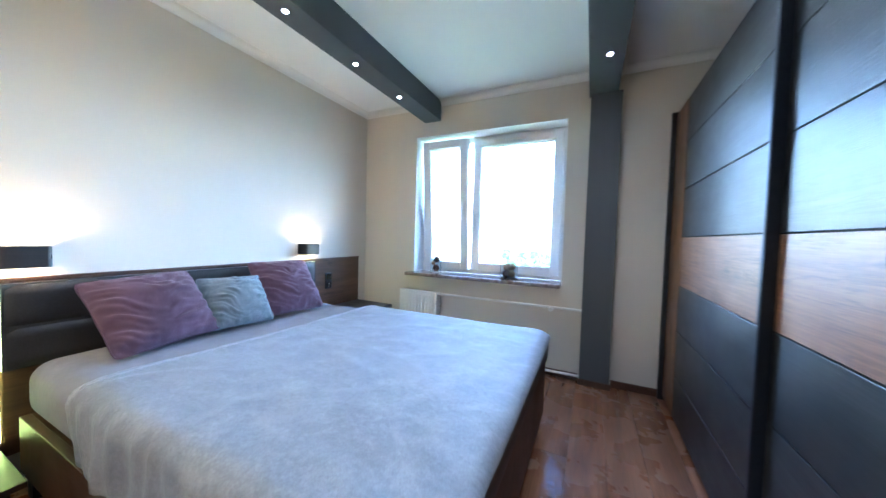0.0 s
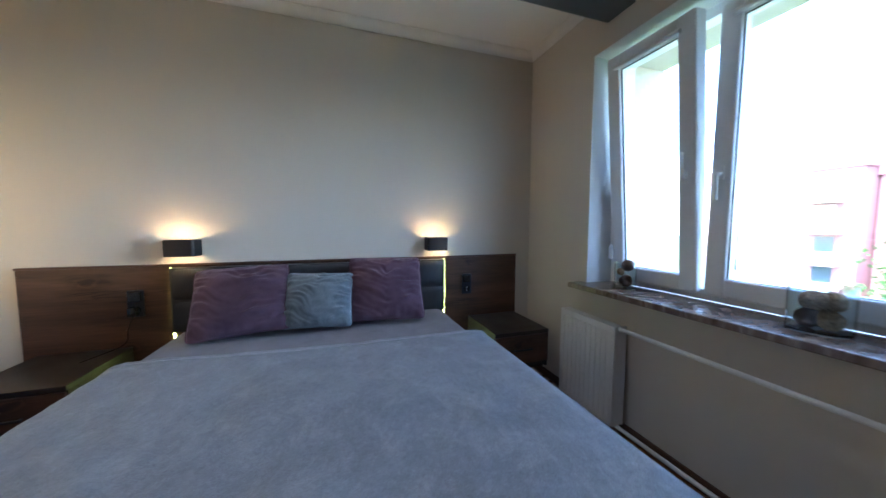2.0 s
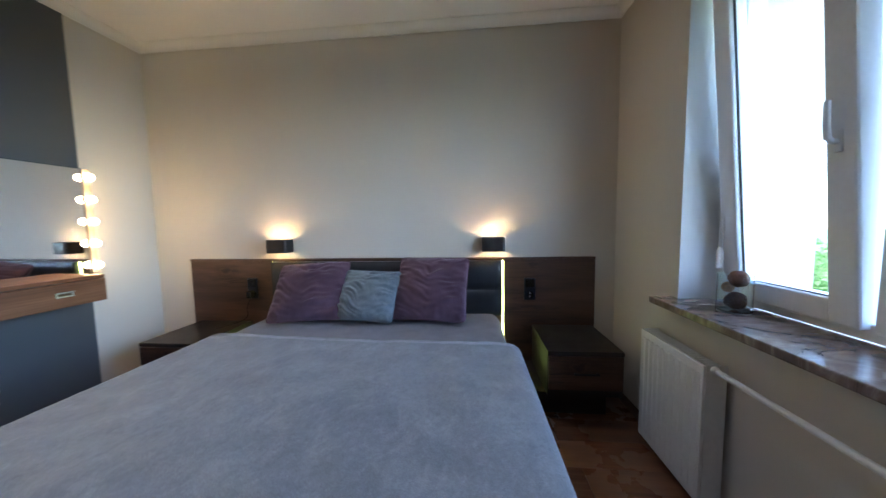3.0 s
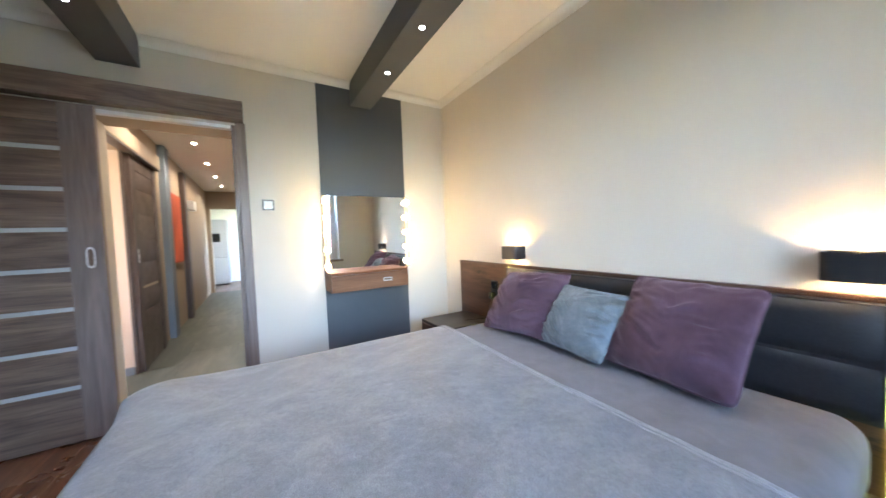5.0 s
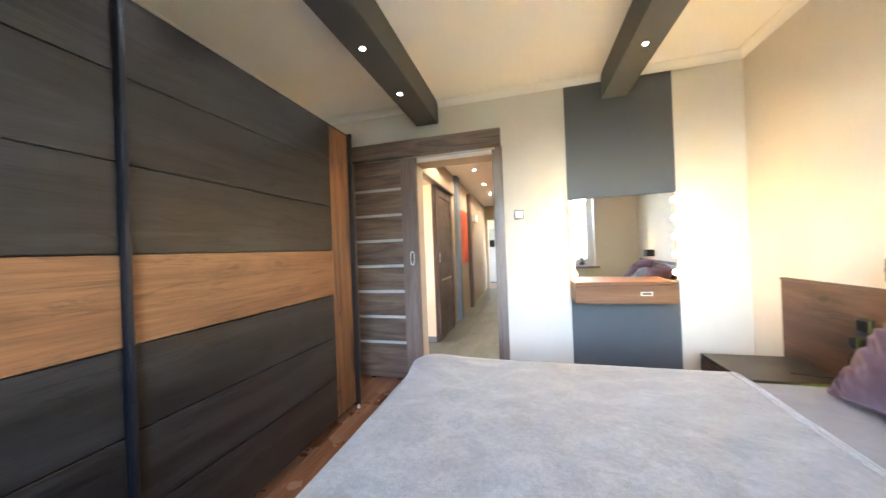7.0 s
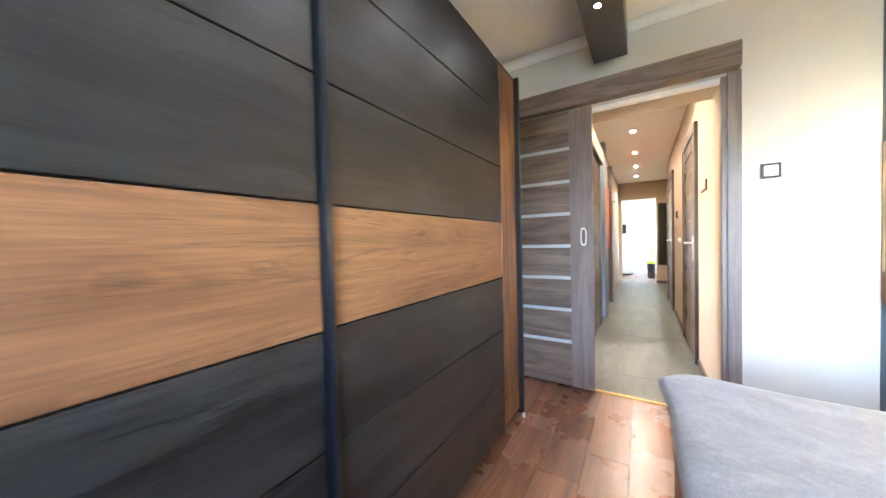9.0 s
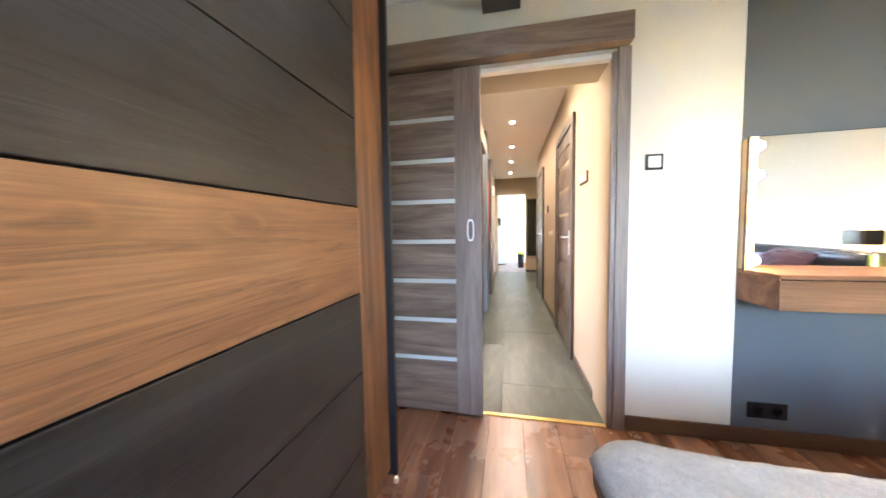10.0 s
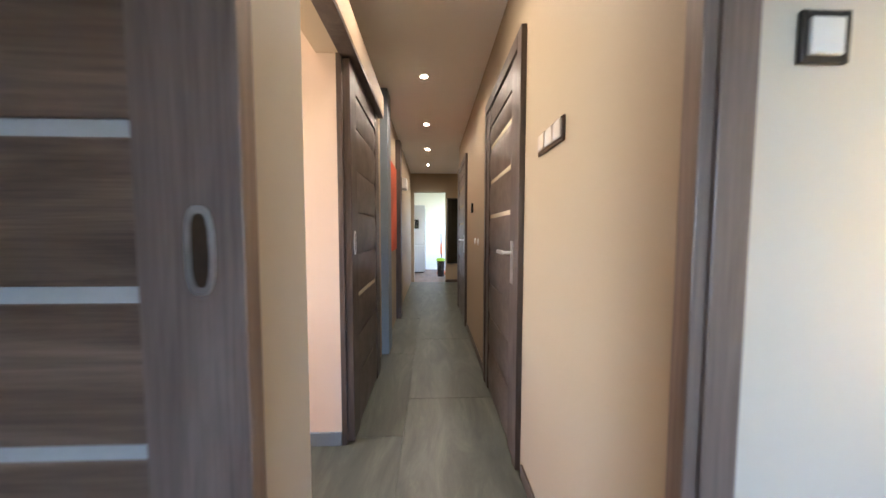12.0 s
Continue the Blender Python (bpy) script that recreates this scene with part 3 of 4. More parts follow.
cord = thing("blind_cord", (-1.07, 3.635, 1.01), "white blind chain with a small weight", "blind cord")
bm = tube(bmesh.new(), (-0.006, 0, 0.06), (0.0, 0.02, 1.14), 0.0022, seg=6)
tube(bm, (0.008, 0.002, 0.06), (0.008, 0.022, 1.14), 0.0022, seg=6)
part("chain", bm, M_WHITE, cord)
part("weight", lathe(bmesh.new(), [(0.004, -0.035), (0.013, -0.03), (0.014, 0.04), (0.006, 0.062)], 12), M_WHITE, cord, "white plastic weight")


def jar(x, y, r, h, balls, label):
    j = thing("glass_jar", (x, y, wz0), label, "jar")
    bm = lathe(bmesh.new(), [(r * 0.96, 0.0), (r, 0.006), (r, h), (r - 0.004, h), (r - 0.004, 0.010), (r * 0.5, 0.008)], 32)
    part("jar", bm, M_JAR, j)
    for bx, by, bz, br, mt in balls:
        bm = ball(bmesh.new(), (0, 0, 0), br, 20, 14)
        for v in bm.verts:
            v.co *= 1 + 0.10 * noise.noise(v.co * 60 + Vector((bx * 90, 0, bz * 70)))
        part("decor_ball", bm, mt, j, at=(bx, by, bz))


jar(-0.905, 3.575, 0.058, 0.155, [(0.0, 0.006, 0.046, 0.036, M_RATTAN), (-0.022, -0.010, 0.098, 0.022, M_DRIED), (0.012, 0.004, 0.138, 0.034, M_RATTAN)],
    "clear glass jar with brown wicker balls")
jar(-0.115, 3.575, 0.082, 0.165, [(-0.024, -0.01, 0.045, 0.036, M_RATTAN), (0.030, -0.006, 0.045, 0.034, M_DRIED), (0.0, 0.026, 0.05, 0.034, M_DRIED),
    (-0.02, 0.005, 0.105, 0.036, M_DRIED), (0.028, 0.002, 0.110, 0.036, M_DRIED), (0.004, -0.03, 0.115, 0.030, M_DRIED)], "clear glass jar with dried tan and brown pods")


# ---- radiator and its pipes ----
radiator = thing("radiator", (-1.235, 3.392, 0.06), "white steel panel radiator below the window", "radiator")
RW, RH, RD = 0.44, 0.575, 0.095
bm = bmesh.new()
block(bm, 0, RW, 0, 0.012, 0, RH, 0.004)
front = part("front_panel", bm, M_ENAMEL, radiator)
rib = mesh_of("rib", box(0, 0.022, -0.0035, 0.004, 0.035, RH - 0.035, 0.004, seg=1), M_ENAMEL)
for i in range(11):
    part("rib", rib, None, front, at=(0.022 + i * 0.0385, 0, 0))
part("back_panel", box(0.006, RW - 0.006, RD - 0.02, RD - 0.008, 0.02, RH - 0.02, 0.004), M_ENAMEL, radiator)
for xx in (0.0, RW - 0.003):
    part("side_cover", box(xx, xx + 0.003, 0.012, RD - 0.006, 0.0, RH, 0.001), M_ENAMEL, radiator)
bm = bmesh.new()
for i in range(26):
    block(bm, 0.012 + i * 0.0164, 0.018 + i * 0.0164, 0.018, RD - 0.022, RH - 0.012, RH - 0.002)
part("top_grille", bm, M_ENAMEL, radiator, smooth=0)
part("wall_bracket", box(0.06, RW - 0.06, RD - 0.008, 0.115, 0.3, 0.34), M_ENAMEL, radiator)
pipes = thing("heating_pipe", (-0.84, 3.43, 0.0), "white painted heating pipes with a brass valve", "pipe")
bm = tube(bmesh.new(), (0.045, 0, 0.620), (1.385, 0, 0.618), 0.0105)
ball(bm, (0.055, 0, 0.620), 0.016)
part("upper_pipe", bm, M_ENAMEL, pipes)
bm = tube(bmesh.new(), (-0.03, 0.0, 0.085), (0.03, 0.01, 0.052), 0.0105)
tube(bm, (0.03, 0.01, 0.052), (1.385, 0.03, 0.050), 0.0105)
part("lower_pipe", bm, M_ENAMEL, pipes)
bm = tube(bmesh.new(), (1.115, 0, 0.614), (1.165, 0, 0.613), 0.016)
tube(bm, (1.14, 0, 0.614), (1.14, -0.045, 0.610), 0.011)
tube(bm, (1.14, -0.03, 0.611), (1.14, -0.065, 0.609), 0.020, 0.018)
part("valve", bm, M_CHROME, pipes, "grey metal valve")


# ---- headboard with pads, light strips and switches ----
BX = WEST + 0.025
PAD0, PAD1 = 1.0, 2.715
headboard = thing("headboard", (BX, 1.83, 0.0), "long dark oak headboard panel with black padding", "headboard")
part("board", box(-0.025, 0, 0.305 - 1.83, 3.36 - 1.83, 0.14, 0.945, 0.002), M_BOARD, headboard)
part("cap", box(-0.025, 0.006, 0.303 - 1.83, 3.362 - 1.83, 0.945, 0.957, 0.002), M_BOARD, headboard)
n_pad = 3
step = (PAD1 - PAD0) / n_pad
for i in range(n_pad):
    for z0, z1 in ((0.545, 0.735), (0.738, 0.935)):
        p = PAD0 + i * step - 1.83
        bm = bmesh.new()
        nu, nv = 14, 8
        grid = [[bm.verts.new((0.040 + 0.022 * (1 - abs(2 * a / nu - 1) ** 5) ** 0.5 * (1 - abs(2 * b / nv - 1) ** 4) ** 0.5, p + step * a / nu, z0 + (z1 - z0) * b / nv)) for b in range(nv + 1)] for a in range(nu + 1)]
        for a in range(nu):
            for b in range(nv):
                bm.faces.new((grid[a][b], grid[a + 1][b], grid[a + 1][b + 1], grid[a][b + 1]))
        part("pad", bm, M_LEATHER, headboard, "black faux leather pad", smooth=80)
part("pad_backing", box(0, 0.044, PAD0 - 1.83, PAD1 - 1.83, 0.545, 0.935), M_LEATHER, headboard)
for ly in (PAD0 - 0.009, PAD1 + 0.009):
    part("light_strip", box(0.0, 0.005, ly - 1.83 - 0.006, ly - 1.83 + 0.006, 0.215, 0.935, 0.001), M_LED, headboard, "glowing lime light strip")


def wall_socket(y):
    s = thing("wall_socket", pose(BX, y, 0.73), "black two-gang switch and socket plate on the headboard", "socket", "bedside sockets")
    part("plate", box(0, 0.014, -0.040, 0.040, -0.079, 0.079, 0.006, seg=3), M_BLUEBLACK, s)
    part("rocker", box(0.008, 0.019, -0.030, 0.030, 0.012, 0.070, 0.004), M_BLACKPLASTIC, s)
    bm = lathe(bmesh.new(), [(0.026, 0.0), (0.026, 0.005), (0.022, 0.005), (0.019, -0.001), (0.004, -0.001)], 24)
    bmesh.ops.rotate(bm, cent=(0, 0, 0), matrix=Matrix.Rotation(radians(90), 3, "Y"), verts=bm.verts)
    bmesh.ops.translate(bm, vec=(0.0145, 0, -0.040), verts=bm.verts)
    part("outlet", bm, M_BLACKPLASTIC, s)
    bm = tube(bmesh.new(), (0.010, 0.0, -0.052), (0.018, 0, -0.052), 0.004, seg=8)
    tube(bm, (0.010, 0, -0.028), (0.018, 0, -0.028), 0.004, seg=8)
    part("contact", bm, M_CHROME, s)


wall_socket(0.815)
wall_socket(2.912)


def cable(name, pts, r, label):
    """A thin flexible cable along a smooth line of points."""
    c = thing(name, pts[0], label, "cable")
    cu = bpy.data.curves.new("cord", "CURVE")
    cu.dimensions, cu.bevel_depth, cu.bevel_resolution = "3D", r, 2
    sp = cu.splines.new("BEZIER")
    sp.bezier_points.add(len(pts) - 1)
    for p, q in zip(sp.bezier_points, pts):
        p.co = Vector(q) - Vector(pts[0])
        p.handle_left_type = p.handle_right_type = "AUTO"
    cu.materials.append(M_BLACKPLASTIC)
    new("cord", cu).parent = c


charger = thing("phone_charger", (BX + 0.014, 0.815, 0.690), "black phone charger plugged into the bedside socket", "charger")
part("body", box(0.0, 0.046, -0.020, 0.020, -0.026, 0.024, 0.006, seg=3), M_BLACKPLASTIC, charger)
cable("charger_cable", [(BX + 0.040, 0.815, 0.663), (BX + 0.060, 0.800, 0.600), (BX + 0.030, 0.760, 0.500), (BX + 0.08, 0.70, 0.4735), (BX + 0.20, 0.66, 0.4735)], 0.0022,
      "thin black charging cable trailing onto the cabinet")
cable("power_cable", [(-1.745, 0.93, 0.2055), (-1.70, 0.90, 0.2055), (-1.62, 0.94, 0.2055), (-1.55, 0.88, 0.2055), (-1.60, 0.84, 0.2055), (-1.70, 0.86, 0.2055)], 0.003,
      "looped black power cable on the low shelf")
cable("power_cable", [(-1.32, 2.862, 0.2055), (-1.36, 2.885, 0.2055), (-1.48, 2.86, 0.2055), (-1.55, 2.80, 0.2055), (-1.70, 2.80, 0.2055)], 0.003,
      "black power cable behind the power strip")


def wall_lamp(y):
    """A flat box open above and below, lit from within."""
    w = thing("wall_lamp", (WEST, y, 1.054), "black up-and-down wall lamp, lit warm", "wall lamp", "bedside wall lamps")
    hw, d, h, t = 0.080, 0.105, 0.049, 0.004
    bm = bmesh.new()
    out, inn, r, seg = [], [], 0.022, 5
    def ring(o, rr):
        pts = [(0.006, -hw + o)]
        for cx, cy, a0 in ((d - o - rr, -hw + o + rr, -90), (d - o - rr, hw - o - rr, 0)):
            pts += [(cx + rr * math.cos(radians(a0 + 90 * k / seg)), cy + rr * math.sin(radians(a0 + 90 * k / seg))) for k in range(seg + 1)]
        return pts + [(0.006, hw - o)]
    rows = [[bm.verts.new((x, yy, z)) for x, yy in ring(o, r - o)] for o, z in ((0, -h), (0, h), (t, h), (t, -h))]
    for a, b in ((0, 1), (1, 2), (2, 3), (3, 0)):
        for i in range(len(rows[0]) - 1):
            bm.faces.new((rows[a][i], rows[a][i + 1], rows[b][i + 1], rows[b][i]))
    block(bm, 0, 0.008, -hw, hw, -h, h)
    part("body", bm, M_BLACK, w)
    part("divider", box(0.008, d - t - 0.001, -hw + t + 0.001, hw - t - 0.001, -0.010, 0.010), M_BLACK, w, smooth=0)
    part("led", tube(bmesh.new(), (0.055, 0, 0.010), (0.055, 0, 0.014), 0.012), M_LAMPLED, w, "glowing warm led")
    part("led", tube(bmesh.new(), (0.055, 0, -0.014), (0.055, 0, -0.010), 0.012), M_LAMPLED, w, "glowing warm led")


wall_lamp(LAMP_S)
wall_lamp(LAMP_N)


# ---- bedside cabinets ----
def nightstand(y0, y1, s0, s1):
    """A drawer box on a low side shelf; y0..y1 is the box, s0..s1 the shelf beside the bed."""
    c = thing("nightstand", (BX + 0.001, (y0 + y1) / 2, 0), "black-brown bedside cabinet with one drawer and a low shelf", "nightstand", "bedside cabinets")
    o = (y0 + y1) / 2
    part("top", box(0, 0.475, y0 - o, y1 - o, 0.445, 0.47, 0.002), M_NIGHT, c)
    part("side", box(0, 0.465, y0 - o, y0 - o + 0.018, 0.202, 0.445, 0.001), M_NIGHT, c)
    part("side", box(0, 0.465, y1 - o - 0.018, y1 - o, 0.202, 0.445, 0.001), M_NIGHT, c)
    part("bottom", box(0, 0.462, y0 - o + 0.018, y1 - o - 0.018, 0.225, 0.243, 0.001), M_NIGHT, c)
    part("drawer", box(0.02, 0.478, y0 - o + 0.004, y1 - o - 0.004, 0.246, 0.441, 0.002), M_BOARD, c, "dark oak drawer front")
    bm = block(bmesh.new(), 0.490, 0.500, -0.07, 0.07, 0.342, 0.352, 0.003)
    for k in (-0.06, 0.06):
        block(bm, 0.477, 0.495, k - 0.005, k + 0.005, 0.343, 0.351)
    part("handle", bm, M_BLACK, c, "black bar handle")
    part("low_shelf", box(0, 0.42, min(s0, y0) - o, max(s1, y1) - o, 0.178, 0.202, 0.002), M_NIGHT, c)
    part("plinth", box(0.02, 0.30, min(s0, y0) - o + 0.02, max(s1, y1) - o - 0.02, 0.0, 0.178), M_NIGHT, c)


nightstand(2.93, 3.345, 2.735, 2.93)
nightstand(0.365, 0.785, 0.785, 0.99)

strip = thing("power_strip", pose(-1.32, 2.80, 0.202, 0, 0, 8), "black power strip lying on the low shelf", "power strip")
part("body", box(-0.025, 0.025, -0.06, 0.06, 0, 0.035, 0.006), M_BLACKPLASTIC, strip)
for k in (-0.032, 0.012):
    part("outlet", lathe(bmesh.new(), [(0.019, 0.0), (0.019, 0.003), (0.015, 0.001), (0.004, 0.0005)], 16), M_BLACKPLASTIC, strip, at=(0, k + 0.01, 0.035))


# ---- the bed ----
BED0, BED1, FOOT, TOP = 1.020, 2.695, 0.322, 0.60
bed = thing("bed", (-0.70, 1.86, 0), "double bed with dark oak rails and grey sheet", "bed")
oy, ox = -1.86, 0.70
for yy in (BED0 + 0.016, BED1 - 0.005):
    part("side_rail", box(BX + 0.07 + ox, FOOT + ox, yy + oy, yy + 0.035 + oy, 0.08, 0.335, 0.004), M_BEDWOOD, bed, "dark oak side rail")
part("footboard", box(FOOT + ox - 0.01, FOOT + 0.028 + ox, BED0 - 0.045 + oy, BED1 + 0.03 + oy, 0.07, 0.42, 0.004), M_BEDWOOD, bed, "dark oak footboard")
part("foot_roll", box(FOOT + ox - 0.012, FOOT + 0.045 + ox, BED0 - 0.050 + oy, BED1 + 0.032 + oy, 0.42, 0.552, 0.028, seg=4), M_LEATHER, bed, "black padded roll along the foot", smooth=60)
for lx in (BX + 0.16, FOOT - 0.1):
    for ly in (BED0 + 0.02, BED1 - 0.08):
        part("leg", box(lx + ox, lx + 0.06 + ox, ly + oy, ly + 0.06 + oy, 0, 0.1), M_BLACK, bed)
part("slat_base", box(BX + 0.07 + ox, FOOT - 0.012 + ox, BED0 + 0.053 + oy, BED1 - 0.008 + oy, 0.10, 0.33), M_BEDWOOD, bed)
bm = block(bmesh.new(), BX + 0.068 + ox, FOOT - 0.02 + ox, BED0 + 0.032 + oy, BED1 + oy, 0.33, TOP - 0.016, 0.085, 6)
bmesh.ops.subdivide_edges(bm, edges=[e for e in bm.edges if e.calc_length() > 0.3], cuts=14, use_grid_fill=True)
for v in bm.verts:
    v.co.z += 0.006 * noise.noise(Vector((v.co.x * 3, v.co.y * 3, 1)))
part("mattress", bm, M_SHEET, bed, "mattress under a grey fitted sheet", smooth=70)


def drape(x_head, x_foot, y0, y1, top, hang_side, hang_foot, r=0.062, corner=0.07):
    """A blanket laid flat over the bed, rounding its edges and corners and hanging in soft folds."""
    bm = bmesh.new()
    step, rows = 0.022, []
    us = np.arange(x_head, x_foot + r * 0.6 + hang_foot + 1e-6, step)
    vs = np.arange(y0 - r * 0.6 - hang_side, y1 + r * 0.6 + hang_side + 1e-6, step)
    for u in us:
        row = []
        for v in vs:
            near_head = max(0.0, 1 - (u - x_head) / 0.6)
            uu = u + 0.04 * (v - (y0 + y1) / 2) * near_head
            rc = min(corner, max(0.0, uu - (x_foot - corner)))
            rc = corner if rc > 0 else 0.0
            cx, cy = min(uu, x_foot - rc), min(max(v, y0 + rc), y1 - rc)
            du, dv = uu - cx, v - cy
            d = math.hypot(du, dv)
            e = max(0.0, d - rc)
            bx, by, z = uu, v, 0.0
            if e > 0:
                dx, dy = du / d, dv / d
                a = min(e / r, math.pi / 2)
                out, z = r * math.sin(a), -r * (1 - math.cos(a)) + (0.016 if dv < 0 else 0.012) * max(0.0, 1 - (x_foot - cx) / 0.45) ** 2 * min(1.0, (abs(v) / (y1 * 0.9)) ** 2)
                down = max(0.0, e - r * math.pi / 2)
                s = v if abs(dv) < du else u
                deep = 0.006 if dv > 0 else 0.013
                fold = deep * min(1, down / 0.12) * (math.sin(s * 21 + 1.3 * math.sin(s * 7)) * 0.5 + noise.noise(Vector((s * 9, e * 3, 2))))
                fold += deep * 0.8 * min(1, e / 0.15) * max(0.0, noise.noise(Vector((s * 7 + e * 5, e * 2, 6))))
                fold += (0.005 if -dv > du else 0.0) * min(1, e / 0.10) * math.sin(s * 58 + 4 * noise.noise(Vector((s * 4, e * 4, 9))))
                z -= down * (0.97 if min(du, abs(dv)) > 0.02 else 1.0)
                bx, by = cx + dx * (rc + out + fold + down * 0.02), cy + dy * (rc + out + fold + down * 0.02)
                bx += 0.30 * down * near_head
                flap = max(0.0, 1 - abs(x_foot - cx) / 0.22) * max(0.0, 1 - abs(cy - y0) / 0.22) * min(1.0, e / 0.06)
                bx, by, z = bx + 0.050 * flap, by - 0.012 * flap, z + 0.016 * flap
            else:
                z += 0.010 * noise.noise(Vector((u * 2.2, v * 2.2, 5))) + 0.004 * noise.noise(Vector((u * 9, v * 9, 8)))
                z += (0.016 if v < 0 else 0.012) * max(0.0, 1 - (x_foot - u) / 0.45) ** 2 * min(1.0, (abs(v) / (y1 * 0.9)) ** 2)
                z += 0.004 * max(0.0, 1 - abs(noise.noise(Vector((u * 2.0 + v, v * 3.0, 4)))) * 9)
            row.append(bm.verts.new((bx, by, top + z)))
        rows.append(row)
    for a, b in zip(rows, rows[1:]):
        for i in range(len(a) - 1):
            bm.faces.new((a[i], a[i + 1], b[i + 1], b[i]))
    return bm, rows


blanket = thing("blanket", (-0.3, 1.86, TOP), "grey-blue fleece blanket spread over the bed", "blanket")
bm, rows = drape(-1.06 + 0.3, FOOT + 0.012 + 0.3, BED0 + 0.078 - 1.86, BED1 - 0.020 - 1.86, 0.008, 0.25, 0.035)
hem_pts, stitch_pts = [v.co.copy() for v in rows[0]], [v.co.copy() for v in rows[1]]
cover = part("cover", bm, M_BLANKET, blanket, smooth=80)
solid = cover.modifiers.new("thickness", "SOLIDIFY")
solid.thickness, solid.offset = 0.010, 0.0
for row, radius, lift in ((rows[0], 0.0055, 0.004), (rows[1], 0.0028, 0.006)):
    cu = bpy.data.curves.new("hem", "CURVE")
    cu.dimensions, cu.bevel_depth, cu.bevel_resolution = "3D", radius, 3
    sp = cu.splines.new("POLY")
    sp.points.add(len(row) - 1)
    for p, c in zip(sp.points, hem_pts if row is rows[0] else stitch_pts):
        p.co = (c.x - 0.002, c.y, c.z + lift, 1)
    cu.materials.append(M_HEM)
    hem = new("hem" if row is rows[0] else "stitch_line", cu)
    hem.parent = blanket


def cushion(name, w, h, t, m, material, label, seed, group="cushions on the bed"):
    """A stuffed square cushion with pinched corners and creases."""
    bm = bmesh.new()
    n = 60
    sides = []
    def shape(a, b):
        return 1 - 0.045 * (1 - abs(b) ** 2) * abs(a) ** 3 - 0.045 * abs(b) ** 14 - 0.012 * abs(a) ** 3 * noise.noise(Vector((b * 2.6 + seed, a * 1.5, 6.0)))
    for sgn in (1, -1):
        g = []
        for i in range(n + 1):
            row = []
            for j in range(n + 1):
                u, v = 2 * i / n - 1, 2 * j / n - 1
                full = (max(0.0, 1 - abs(u) ** 2.1) * max(0.0, 1 - abs(v) ** 2.1)) ** 0.62
                band = max(abs(u), abs(v)) ** 5 * (1 - max(abs(u), abs(v)) ** 30)
                along = v if abs(u) > abs(v) else u
                gather = 0.018 * band * noise.noise(Vector((along * 7 + seed, max(abs(u), abs(v)) * 1.5, sgn + (3 if abs(u) > abs(v) else 9))))
                sag = 0.022 * noise.noise(Vector((u * 1.2 + seed, v * 1.5, sgn * 2.0)))
                lean = v + (0.55 * u if u < 0 else -0.45 * u)
                patch = max(0.0, 1.3 * noise.noise(Vector((u * 1.6 + seed, v * 1.3, 3.0))) + 0.12 + 0.35 * abs(u) ** 2 + 0.25 * max(0.0, -v))
                crease = 0.013 * patch * math.sin(34 * lean + u * 4 + 5 * noise.noise(Vector((u * 2.5, v * 2.5, seed + 2)))) + 0.019 * patch * math.sin(15 * lean + 3.5 * noise.noise(Vector((u * 1.7, v * 1.7, seed)))) + 0.006 * noise.noise(Vector((u * 3 + seed, v * 6, 1)))
                row.append(bm.verts.new((sgn * full * (t / 2 + sag + crease) + sgn * gather, u * w / 2 * shape(u, v), v * h / 2 * shape(v, u) + h / 2)))
            g.append(row)
        sides.append(g)
        for i in range(n):
            for j in range(n):
                q = (g[i][j], g[i + 1][j], g[i + 1][j + 1], g[i][j + 1])
                bm.faces.new(q if sgn > 0 else q[::-1])
    bmesh.ops.remove_doubles(bm, verts=bm.verts, dist=0.0008)
    c = thing(name, m, label, "cushion", group)
    part("cover", bm, material, c, smooth=180)
    cu = bpy.data.curves.new("piping", "CURVE")
    cu.dimensions, cu.bevel_depth, cu.bevel_resolution = "3D", 0.0035, 2
    sp = cu.splines.new("POLY")
    edge = [(2 * i / n - 1, -1) for i in range(n)] + [(1, 2 * i / n - 1) for i in range(n)] + [(1 - 2 * i / n, 1) for i in range(n)] + [(-1, 1 - 2 * i / n) for i in range(n)]
    sp.points.add(len(edge) - 1)
    sp.use_cyclic_u = True
    for p, (u, v) in zip(sp.points, edge):
        p.co = (0, u * w / 2 * shape(u, v), v * h / 2 * shape(v, u) + h / 2, 1)
    cu.materials.append(material)
    pp = new("piping", cu)
    pp.parent = c


cushion("cushion", 0.485, 0.445, 0.22, pose(-1.335, 1.462, TOP + 0.012, 4, -42, 3), M_PURPLE, "mauve velvet cushion leaning on the headboard", 1.7)
cushion("cushion", 0.385, 0.355, 0.175, pose(-1.350, 1.828, TOP + 0.012, -2, -37, -3), M_TEAL, "grey-blue plush cushion between the two mauve ones", 4.2)
cushion("cushion", 0.475, 0.445, 0.205, pose(-1.372, 2.228, TOP + 0.012, -1, -36, -4), M_PURPLE, "mauve velvet cushion upright against the headboard", 8.9)


# ---- sliding wardrobe ----
WX, WY0, WY1, WZ = 1.140, 0.545, 3.482, 2.155
wardrobe = thing("wardrobe", (WX, (WY0 + WY1) / 2, 0), "large sliding-door wardrobe in black ash and golden oak", "wardrobe")
wo = (WY0 + WY1) / 2
for y0, y1 in ((WY0, WY0 + 0.022), (WY1 - 0.022, WY1)):
    part("side_panel", box(-0.045 if y0 > 2 else -0.03, 0.60, y0 - wo, y1 - wo, 0, WZ + 0.015, 0.001), M_BLACK, wardrobe, "black side panel")
part("top_panel", box(0.0, 0.60, WY0 + 0.022 - wo, WY1 - 0.022 - wo, WZ, WZ + 0.012), M_BLACK, wardrobe)
